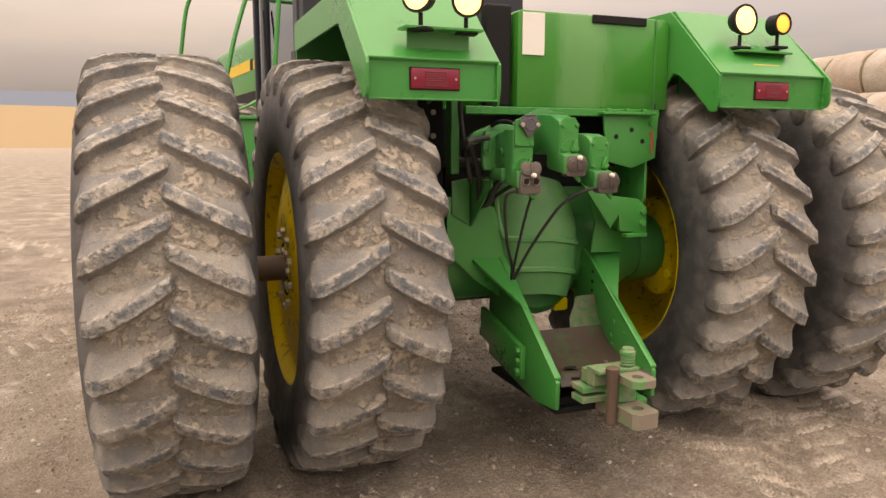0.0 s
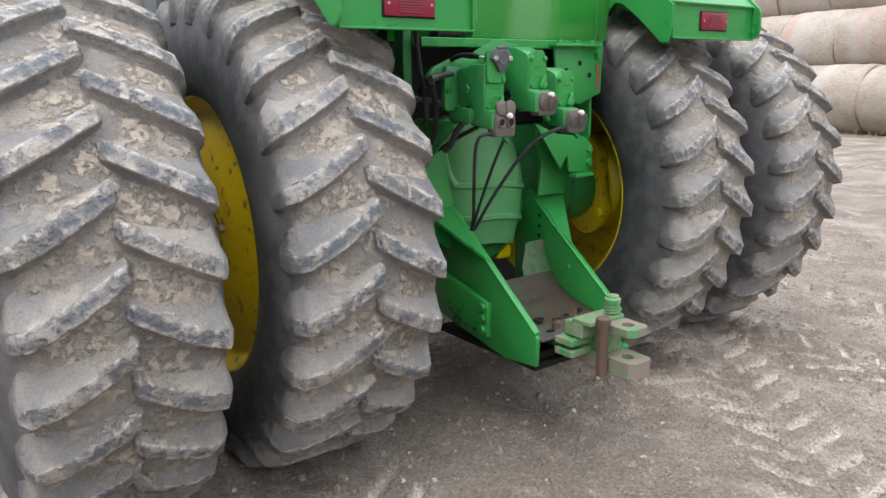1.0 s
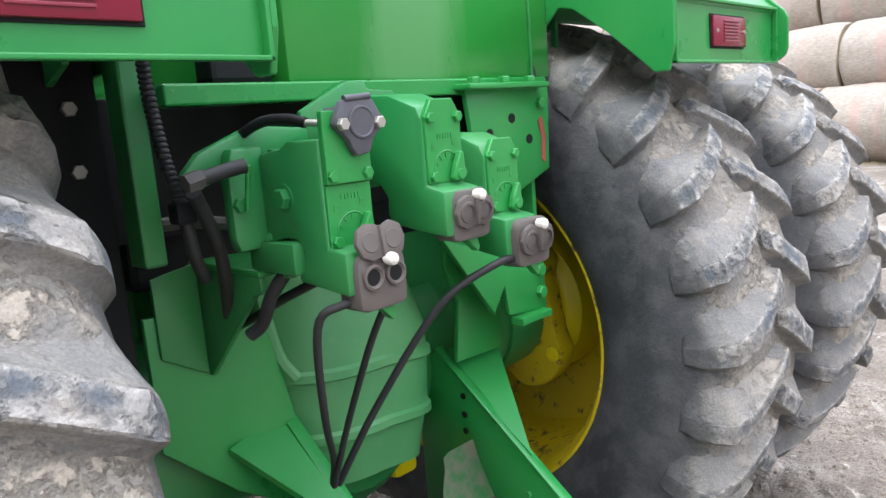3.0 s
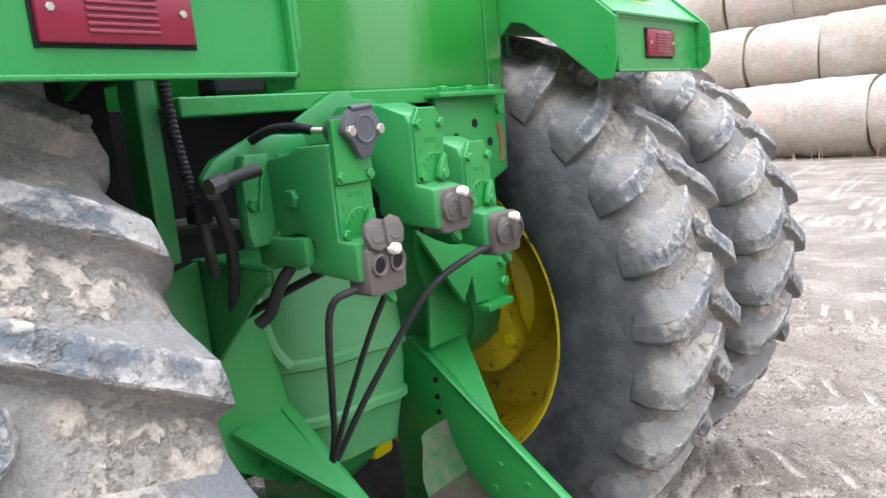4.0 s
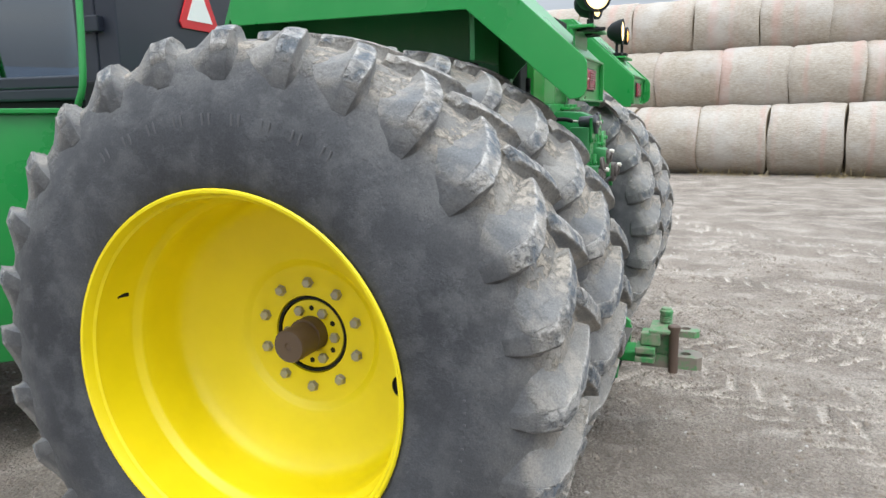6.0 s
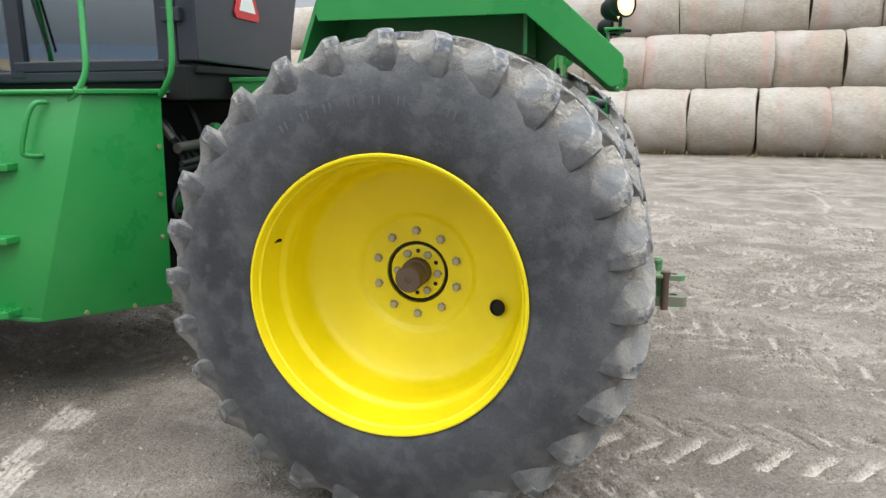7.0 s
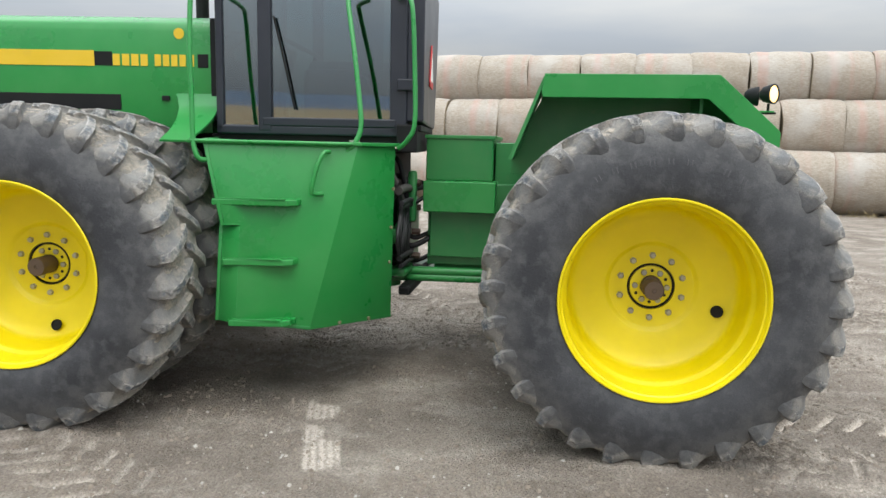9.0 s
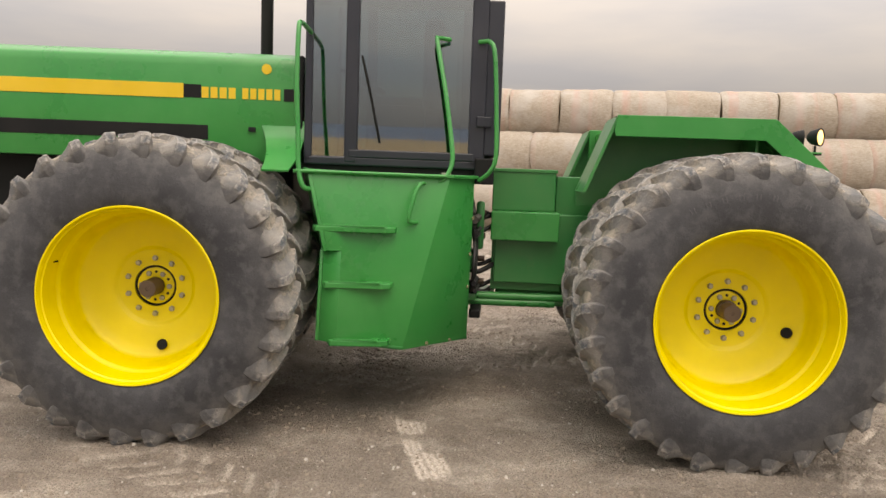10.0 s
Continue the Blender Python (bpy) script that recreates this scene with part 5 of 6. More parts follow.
part("rear_wall", box((-0.40, 0.60, 1.10), (0.30, 0.92, 1.60), 0.006), GREEN_DARK2, tractor)
for z, y0 in ((0.70, 0.80), (0.655, 0.90)):
    part("steer_cylinder", rod((-0.48, y0, z), (-0.52, 1.62, z), 0.030, 18), GREEN, tractor, "", 40)
part("cylinder_rod", rod((-0.48, 0.55, 0.70), (-0.48, 0.82, 0.70), 0.016, 14), CHROME, tractor, "bright steel cylinder rod", 40)
part("hinge_block", box((-0.25, 1.55, 0.58), (0.20, 2.0, 1.18), 0.03), GREEN_DARK2, tractor)
part("hinge_ear", box((-0.22, 1.35, 0.60), (0.18, 1.60, 0.68), 0.02), GREEN_DARK2, tractor)
part("hinge_pin", lathe([(0.5, 0), (0.5, 0.07), (1.3, 0.07), (1.3, 0)], 20, "z", None, Matrix.Translation((-0.03, 1.72, 0))), GREEN_DARK2, tractor, "", 40)
rnd = random.Random(5)
for z in (0.70, 0.745, 0.80, 0.93, 0.965, 1.24, 1.275, 1.31):
    x = -0.44 + rnd.uniform(-0.12, 0.1)
    part("hose", tube([(x, 1.36, z), (x - 0.05, 1.48, z + rnd.uniform(-0.06, 0.06)), (x - 0.02, 1.58, z + rnd.uniform(-0.05, 0.05)), (x + 0.05, 1.72, z + rnd.uniform(-0.04, 0.04))], rnd.uniform(0.012, 0.02), 10), HOSE, tractor, "black rubber hose", 60)
for k in range(4):
    part("hose_fitting", rod((-0.46, 1.43, 0.80 + 0.17 * k), (-0.46, 1.49, 0.80 + 0.17 * k), 0.024, 6), RUST, tractor)
rnd = random.Random(17)
for k in range(6):
    x, z = -0.92 + 0.07 * k, 0.66 + 0.085 * rnd.uniform(0, 1)
    top = rnd.uniform(1.25, 1.50)
    sag = rnd.uniform(0.05, 0.16)
    part("hose", tube([(x, 1.60, top), (x - 0.02, 1.54, top - 0.06), (x + sag * 0.5, 1.50, (z + top) / 2 + 0.1), (x - sag * 0.4, 1.49, (z + top) / 2 - 0.1), (x + sag, 1.52, z + 0.05), (x + sag + 0.08, 1.60, z)], rnd.uniform(0.010, 0.017), 10), HOSE, tractor, "black rubber hose", 60)
    if k % 3 == 0:
        part("hose_fitting", rod((x - 0.02, 1.545, top - 0.055), (x, 1.51, top - 0.12), 0.02, 6), DARK_STEEL, tractor)
for z, r, y in ((1.28, 0.028, 1.50), (1.20, 0.016, 1.48), (1.17, 0.016, 1.485), (0.84, 0.018, 1.49), (0.79, 0.014, 1.48)):
    part("cross_pipe", tube([(-0.90, y, z), (-0.70, y - 0.015, z + 0.01), (-0.50, y, z - 0.012), (-0.36, y + 0.02, z - 0.01)], r, 10), DARK_STEEL if r > 0.02 else HOSE, tractor, "", 60)
for lo, hi in (((-0.86, 1.50, 0.93), (-0.66, 1.58, 1.03)), ((-0.72, 1.49, 0.98), (-0.55, 1.56, 1.06)), ((-0.80, 1.47, 0.70), (-0.50, 1.57, 0.76)), ((-0.60, 1.44, 1.05), (-0.54, 1.50, 1.40))):
    part("hinge_casting", box(lo, hi, 0.02), GREEN_CAST, tractor, "", 30)
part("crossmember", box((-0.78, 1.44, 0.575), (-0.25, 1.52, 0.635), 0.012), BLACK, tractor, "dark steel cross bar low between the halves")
# plain black block that closes the gap between the halves
part("transfer_case", box((-0.98, 1.64, 0.60), (0.30, 1.80, 1.54), 0.03), BLACK, tractor, "black block between the two halves")
part("front_frame", box((-0.36, 1.75, 0.62), (0.30, 2.9, 1.25), 0.02), GREEN_DARK2, tractor)

# ---- front half: step panel, cab, hood


def quad_panel(name, corners, thick, material, label=""):
    b = bmesh.new()
    vs = [b.verts.new(c) for c in corners]
    f = b.faces.new(vs)
    bmesh.ops.recalc_face_normals(b, faces=b.faces)
    bmesh.ops.solidify(b, geom=[f], thickness=thick)
    bevelled(b, 0.003)
    return fpart(name, b, material, None, label, 30)


# the steps hang on a folded side panel that flares out towards the ground
FT, FB, ET, EB = (-1.385, 1.775, 1.560), (-1.512, 2.035, 0.500), (-1.015, 1.600, 1.560), (-1.050, 1.615, 0.480)
GT, GK, GB = (-1.505, 2.62, 1.590), (-1.575, 2.50, 1.105), (-1.650, 2.51, 0.560)
NK, NB = (-1.565, 2.415, 1.105), (-1.640, 2.425, 0.558)
SK, SB = (GK[0] + 0.055, GK[1] + 0.028, GK[2]), (GB[0] + 0.055, GB[1] + 0.028, GB[2] + 0.003)
quad_panel("side_panel", [FT, FB, NB, NK, GK, GT], 0.02, GREEN, "green sheet steel step panel")
quad_panel("front_strip", [NK, NB, SB, SK], 0.016, GREEN, "green folded strip beside the steps")
quad_panel("strip_shelf", [NK, GK, SK], 0.010, GREEN)
quad_panel("corner_panel", [FT, ET, EB, FB], 0.02, GREEN, "green angled corner panel")
quad_panel("panel_floor", [FB, EB, (-1.0, 1.70, 0.49), (-1.0, 2.5, 0.55), NB], 0.02, GREEN_DARK2)
quad_panel("front_cheek", [GT, GK, (-0.9, 2.62, 1.05), (-0.9, 2.75, 1.60)], 0.02, GREEN)
quad_panel("front_cheek_low", [SK, SB, (-0.9, 2.55, 0.56), (-0.9, 2.6, 1.10)], 0.02, GREEN)
for k in range(3):
    z = (1.235, 0.900, 0.560)[k]
    xo = -1.455 - 0.045 * k
    front, back = (2.605, 2.535, 2.495)[k], (2.10, 2.115, 2.12)[k]
    st = fpart("step", prism([(xo - 0.015, front), (xo - 0.105, front - 0.03), (xo - 0.09, back + 0.05), (xo - 0.06, back), (xo + 0.05, back - 0.02)], "z", z - 0.018, z + 0.018, 0.006), GREEN, None, "green steel step")
    fpart("step_lip", box((xo - 0.10, back + 0.06, z + 0.016), (xo - 0.088, front - 0.05, z + 0.026), 0.002), GREEN, st)
for y, z, x in ((1.62, 1.30, -1.05), (1.63, 1.06, -1.06), (1.64, 0.84, -1.06), (1.75, 0.505, -1.19), (1.90, 0.515, -1.36)):
    fpart("panel_bolt", hexbolt((x - 0.012, y - 0.012, z), (-0.6, -0.8, 0), 0.012, 0.010), BRASS)
fpart("grab_handle", tube([(-1.43, 1.93, 1.525), (-1.47, 1.955, 1.52), (-1.49, 1.98, 1.47), (-1.505, 2.01, 1.36), (-1.505, 2.02, 1.30), (-1.48, 2.0, 1.285), (-1.44, 1.97, 1.285)], 0.012, 10), GREEN, None, "bent green grab handle", 60)
# platform and drip edge
fpart("platform", prism([(-1.40, 1.75), (-1.02, 1.575), (-0.3, 1.575), (-0.3, 2.80), (-1.52, 2.72)], "z", 1.56, 1.582, 0.004), GREEN)
fpart("platform_edge", tube([(-1.412, 1.80, 1.571), (-1.535, 2.70, 1.574)], 0.011, 10), GREEN, None, "rounded green drip edge", 60)
for pts in ([(-1.385, 1.845, 1.530), (-1.385, 1.80, 1.57), (-1.36, 1.765, 1.66), (-1.33, 1.775, 1.80), (-1.25, 1.82, 2.1), (-1.13, 1.88, 2.42), (-1.07, 1.87, 2.46), (-0.98, 1.80, 2.47)],
            [(-1.06, 1.575, 1.55), (-1.10, 1.52, 1.60), (-1.11, 1.475, 1.70), (-1.08, 1.48, 2.0), (-1.04, 1.50, 2.36), (-1.00, 1.53, 2.46), (-0.94, 1.60, 2.47)],
            [(-1.49, 2.60, 1.470), (-1.53, 2.64, 1.470), (-1.54, 2.665, 1.505), (-1.525, 2.685, 1.60), (-1.49, 2.70, 1.85), (-1.46, 2.715, 2.10), (-1.40, 2.72, 2.42), (-1.30, 2.72, 2.48), (-0.94, 2.72, 2.49)]):
    fpart("grab_rail", tube(pts, 0.015, 10), GREEN, None, "tall bent green grab rail", 60)
fpart("rail_foot", lathe([(0, 0), (0, 0.03), (0.012, 0.03), (0.012, 0)], 16, "z", None, Matrix.Translation((-1.36, 1.80, 1.582))), STEEL_DULL)

fpart("cab_rear_beam", box((-0.97, 1.47, 1.525), (0.70, 1.60, 1.70), 0.01), BLACK, None, "black cross beam behind the cab floor")
# black slab fills the space below the cab in place of its shadow
fpart("cab_underframe", box((-0.90, 1.60, 1.582), (0.70, 2.80, 1.622), 0.006), BLACK, None, "black slab standing in for the shade under the cab")
# cab: a frame of dark posts round tinted panes
CX0, CX1, CY0, CY1, CZ0, CZ1 = -0.93, 0.72, 1.56, 2.76, 1.64, 3.02
cab = new("cab")
cab.parent = tractor
cab.matrix_local = FRONT


def cpart(name, bm, material, label="", smooth=None):
    return part(name, bm, material, cab, label, smooth)


cpart("floor_frame", box((CX0, CY0, CZ0 - 0.02), (CX1, CY1, CZ0 + 0.04), 0.012), CAB_BLACK)
cpart("roof", box((CX0 - 0.05, CY0 - 0.1, CZ1), (CX1 + 0.05, CY1 + 0.1, CZ1 + 0.22), 0.05), GREEN, "green cab roof")
for x in (CX0, CX1 - 0.06):
    cpart("front_post", box((x, CY1 - 0.05, CZ0), (x + 0.06, CY1, CZ1), 0.012), CAB_BLACK)
    cpart("door_post", box((x - 0.004, CY1 - 0.36, CZ0), (x + 0.064, CY1 - 0.27, CZ1), 0.012), CAB_BLACK)
    cpart("rear_post", box((x, CY0 - 0.02, CZ0), (x + 0.06, CY0 + 0.09, CZ1), 0.012), CAB_BLACK)
    cpart("door_sill", box((x - 0.006, CY0 + 0.05, CZ0 + 0.035), (x + 0.05, CY1 - 0.3, CZ0 + 0.09), 0.008), CAB_BLACK)
    for y0, y1 in ((CY0 + 0.09, CY1 - 0.36), (CY1 - 0.27, CY1 - 0.05)):
        cpart("pane", box((x + 0.022, y0, CZ0 + 0.035), (x + 0.028, y1, CZ1), 0.0), GLASS, "tinted cab glass")
cpart("windscreen", box((CX0 + 0.06, CY1 - 0.03, CZ0 + 0.08), (CX1 - 0.06, CY1 - 0.024, CZ1), 0.0), GLASS)
cpart("rear_pane", box((CX0 + 0.06, CY0, CZ0 + 0.62), (CX1 - 0.06, CY0 + 0.006, CZ1), 0.0), GLASS)
cpart("rear_wall", box((CX0 + 0.05, CY0 - 0.03, CZ0 + 0.05), (CX1 - 0.05, CY0 - 0.005, CZ0 + 0.62), 0.006), CAB_BLACK)
cpart("door_hinge", box((CX0 - 0.03, CY0 - 0.06, CZ0 + 0.27), (CX0 + 0.02, CY0 + 0.04, CZ0 + 0.34), 0.006), CAB_BLACK)
# sheet metal box that hangs behind the cab
cpart("rear_panel", prism([(-0.92, 1.72), (0.36, 1.70), (0.62, 2.28), (0.72, 2.75), (-0.92, 2.75)], "y", 1.435, 1.545, 0.01), CAB_BLACK, "dark sheet metal panel at the back of the cab")
cpart("panel_edge", box((-0.90, 1.45, 1.66), (0.36, 1.53, 1.70), 0.008), BLACK)
cpart("seat_base", box((-0.30, 1.95, 1.70), (0.16, 2.35, 2.10), 0.04), SEAT, "dark cloth operator seat", 30)
cpart("seat_back", box((-0.30, 1.82, 2.05), (0.16, 1.98, 2.75), 0.06), SEAT, "", 30)
cpart("steering_column", rod((-0.05, 2.62, 1.72), (-0.05, 2.48, 2.25), 0.04), BLACK)
cpart("steering_wheel", lathe([(0.0 + 0.015 * math.cos(a), 0.19 + 0.015 * math.sin(a)) for a in [k * math.pi / 4 for k in range(9)]], 28, "z", None, Matrix.Translation((-0.05, 2.46, 2.29)) @ Matrix.Rotation(radians(25), 4, "X")), BLACK, "", 60)
cpart("side_console", box((0.30, 1.75, 1.72), (0.52, 2.45, 2.22), 0.04), SEAT, "", 30)
cpart("inner_wall", box((-0.78, 2.42, 1.72), (-0.70, 2.55, 1.90), 0.01), BLACK)
cpart("wiper", tube([(CX0 - 0.008, 2.25, 1.78), (CX0 - 0.012, 2.32, 2.1), (CX0 - 0.008, 2.38, 2.35)], 0.007), BLACK)
SIGN = Matrix.Translation((-0.29, 1.428, 1.975)) @ Matrix.Diagonal((0.9, 1, 0.95, 1))
smv = cpart("slow_vehicle_sign", prism([(-0.17, 0.0), (0.17, 0.0), (0.19, 0.03), (0.03, 0.31), (-0.03, 0.31), (-0.19, 0.03)], "y", -0.004, 0.004, 0.001, None, SIGN), RED_SIGN, "red and white triangular slow vehicle sign")
part("sign_centre", prism([(-0.125, 0.045), (0.125, 0.045), (0.0, 0.25)], "y", -0.007, 0.0, 0.0, None, SIGN), WHITE, smv)

# hood
HX = 0.66
hood = new("hood")
hood.parent = tractor
hood.matrix_local = FRONT @ Matrix.Translation((-0.11, 0, 0))


def hpart(name, bm, material, label="", smooth=None):
    return part(name, bm, material, hood, label, smooth)


shell = prism([(-HX, 1.62), (-HX, 2.27), (-HX + 0.02, 2.33), (-HX + 0.10, 2.375), (HX - 0.10, 2.375), (HX - 0.02, 2.33), (HX, 2.27), (HX, 1.62)], "y", 2.84, 5.75, 0.012)
hpart("hood_shell", shell, GREEN, "long flat green engine hood", 30)
for s in (-1, 1):
    x = s * (HX + 0.0005)
    hpart("stripe", box((min(x, x + s * 0.004), 3.62, 2.045), (max(x, x + s * 0.004), 5.7, 2.145), 0.001), STRIPE, "yellow hood stripe")
    hpart("stripe_gap", box((min(x, x + s * 0.003), 3.50, 2.05), (max(x, x + s * 0.003), 3.62, 2.14), 0.001), BLACK)
    for k in range(4):
        y1 = 3.50 - 0.062 * k
        hpart("maker_bar", box((min(x, x + s * 0.004), y1 - 0.052, 2.05), (max(x, x + s * 0.004), y1 - 0.004, 2.125), 0.001), STRIPE, "plain yellow bar in place of writing")
    for k in range(5):
        y1 = 3.22 - 0.055 * k
        hpart("maker_bar", box((min(x, x + s * 0.004), y1 - 0.046, 2.05), (max(x, x + s * 0.004), y1 - 0.004, 2.125), 0.001), STRIPE)
    hpart("model_plate", box((min(x, x + s * 0.005), 2.86, 2.045), (max(x, x + s * 0.005), 2.93, 2.13), 0.002), BLACK)
    hpart("grille", box((min(x, x + s * 0.006), 3.45, 1.765), (max(x, x + s * 0.006), 5.1, 1.865), 0.004), BLACK)
    hpart("emblem", lathe([(0, 0), (0, 0.035), (0.004, 0.033), (0.004, 0)], 20, "x", None, Matrix.Translation((x if s > 0 else x - 0.004, 3.05, 2.26))), STRIPE, "small round yellow emblem")
    hpart("latch", box((min(x, x + s * 0.02), 3.12, 1.83), (max(x, x + s * 0.02), 3.17, 1.86), 0.004), BLACK)
    # swept lower cheek between hood and cab
    b = bmesh.new()
    rows = [[b.verts.new((s * (HX - 0.01 + 0.62 * (1 - c) ** 2.2), y + lean * (1 - c), 1.575 + 0.34 * c)) for c in (0, 0.12, 0.25, 0.4, 0.6, 0.8, 1)] for y, lean in ((2.775, 0.0), (2.92, -0.06), (3.10, -0.16))]
    for r0, r1 in zip(rows, rows[1:]):
        for i in range(6):
            b.faces.new((r0[i], r0[i + 1], r1[i + 1], r1[i]))
    bmesh.ops.recalc_face_normals(b, faces=b.faces)
    bmesh.ops.solidify(b, geom=b.faces[:], thickness=0.012)
    hpart("cheek", b, GREEN, "green cowl sweeping out from the hood", 50)
hpart("hood_seam", box((-HX - 0.004, 2.80, 1.70), (HX + 0.004, 2.845, 2.36), 0.004), BLACK)
hpart("engine", box((-0.45, 2.9, 1.0), (0.45, 5.5, 1.64), 0.03), BLACK)
fpart("front_axle", rod((-1.4, FRONT_Y, AXLE_H), (1.3, FRONT_Y, AXLE_H), 0.13, 20), GREEN_DARK2, None, "", 40)
hpart("exhaust", lathe([(2.37, 0), (2.37, 0.05), (3.4, 0.05), (3.4, 0.045)], 20, "z", None, Matrix.Translation((0.45, 3.3, 0))), BLACK, "", 40)

# ---------------------------------------------------------------- bales
BALE_R, BALE_L, PITCH = 0.82, 1.525, 1.53


def bale_mesh(seed):
    rnd = random.Random(seed)
    verts, faces = [], []
    seg, L = 56, 25
    ph = [rnd.uniform(0, 6) for _ in range(8)]
    for i in range(L):
        u = i / (L - 1)
        y = (u - 0.5) * BALE_L
        edge = min(u, 1 - u)
        shrink = 0.045 * max(0, 1 - edge / 0.06) ** 2 + 0.012 * (1 - math.sin(math.pi * u))
        for k in range(seg):
            a = 2 * math.pi * k / seg
            r = BALE_R * (1 - shrink + 0.014 * math.sin(2 * a + ph[0]) + 0.010 * math.sin(3 * a + ph[1] + u * 3) + 0.006 * math.sin(u * 21 + ph[2] + 2 * math.sin(a + ph[4])) + 0.006 * math.sin(9 * a + ph[3] + u * 9))
            r += 0.014 * noise.noise((3 * math.cos(a), 3 * math.sin(a), u * 6 + seed * 7))
            verts.append((r * math.cos(a), y + 0.02 * math.sin(3 * a + ph[5]) * (1 - 2 * u), r * math.sin(a)))
    for i in range(L - 1):
        for k in range(seg):
            j = (k + 1) % seg
            faces.append((i * seg + k, i * seg + j, (i + 1) * seg + j, (i + 1) * seg + k))
    for e, s in ((0, -1), (L - 1, 1)):
        c = len(verts)
        verts.append((0, s * (BALE_L / 2 + 0.03), 0))
        for k in range(seg):
            faces.append((e * seg + k, e * seg + (k + 1) % seg, c))
    wrap = [f for f in faces if len(f) == 4]
    core = [(x * 0.98, y * 1.004, z * 0.98) for x, y, z in verts]
    return mesh_of("hay_bale", core, faces, STRAW_CORE, True, 50), mesh_of("net_wrap", verts, wrap, HAY, True, 50)


BALES = [bale_mesh(i) for i in range(7)]
STACK = pose(15.75, 0, 0, 0, 0, -7.4)
rnd = random.Random(11)
for row, phase in ((0, 0.86), (1, 0.55), (2, -0.20)):
    for k in range(-13, 17):
        core, wrap = BALES[rnd.randrange(7)]
        ob = new("hay_bale", core)
        child("net_wrap", wrap, ob, "pale weathered net wrap with reddish bands")
        spot = pose(row * 0.78 + rnd.uniform(-0.05, 0.05), phase + (k + 0.5) * PITCH + rnd.uniform(-0.03, 0.03), BALE_R - 0.02 + row * 1.36, rnd.uniform(-0.8, 0.8), rnd.uniform(0, 360), rnd.uniform(-2, 2))
        ob.matrix_world = STACK @ spot
        tagged(ob, ("weathered round hay bale in pale net wrap, lying on the dirt", "weathered round hay bale resting on the bottom row of a stack", "weathered round hay bale on top of the stack")[row], "hay bale", "stacked hay bales")

# ---------------------------------------------------------------- ground


def smoothstep(v, a, b):
    t = np.clip((v - a) / (b - a), 0, 1)
    return t * t * (3 - 2 * t)


def vnoise(x, y, seed):
    """Smooth value noise on arrays."""
    rs = np.random.RandomState(seed)
    tab = rs.rand(256, 256)
    xi, yi = np.floor(x).astype(int), np.floor(y).astype(int)
    fx, fy = x - xi, y - yi
    fx, fy = fx * fx * (3 - 2 * fx), fy * fy * (3 - 2 * fy)
    a, b = tab[xi % 256, yi % 256], tab[(xi + 1) % 256, yi % 256]
    c, d = tab[xi % 256, (yi + 1) % 256], tab[(xi + 1) % 256, (yi + 1) % 256]
    return (a * (1 - fx) + b * fx) * (1 - fy) + (c * (1 - fx) + d * fx) * fy


def tracks(X, Y, centre, angle, seed, depth):
    """Prints of a tread: rows of slanted bars either side of a line through centre."""
    c, s = math.cos(angle), math.sin(angle)
    u, v = (X - centre[0]) * c + (Y - centre[1]) * s, -(X - centre[0]) * s + (Y - centre[1]) * c
    v = v + 0.05 * (vnoise(u * 0.8, v * 0 + seed, seed + 50) - 0.5)
    side = np.where(v > 0, 0.0, 0.5)
    ph = (u - np.abs(v) * 0.85) / 0.182 + side + 0.10 * (vnoise(X * 6, Y * 6, seed + 3) - 0.5)
    press = 1 - smoothstep(np.abs((ph % 1) - 0.5), 0.13, 0.19)
    press = press * smoothstep(np.abs(v), 0.012, 0.03)
    inside = 1 - smoothstep(np.abs(v) + 0.03 * (vnoise(X * 9, Y * 9, seed + 9) - 0.5), 0.215, 0.235)
    patch = smoothstep(vnoise(X * 1.0, Y * 1.0, seed), 0.30, 0.48) * (0.4 + 0.8 * vnoise(X * 5, Y * 5, seed + 7))
    return depth * (0.35 - press) * inside * patch, press * inside * patch


PRINTS = [((1.35, -0.75), radians(118), 45, 0.034), ((-2.9, -1.8), radians(38), 35, 0.030), ((-1.85, 1.72), radians(16), 36, 0.022), ((-3.4, 1.2), radians(78), 37, 0.028), ((2.6, -2.2), radians(20), 38, 0.036), ((-2.3, 3.0), radians(62), 39, 0.026),
          ((0.5, -2.6), radians(-8), 40, 0.034), ((3.8, -0.5), radians(60), 41, 0.034), ((2.3, -1.2), radians(75), 42, 0.034), ((-3.1, -0.4), radians(100), 43, 0.030), ((5.0, -2.5), radians(48), 44, 0.034), ((0.15, -1.85), radians(52), 47, 0.026), ((0.95, -1.45), radians(60), 48, 0.028)]


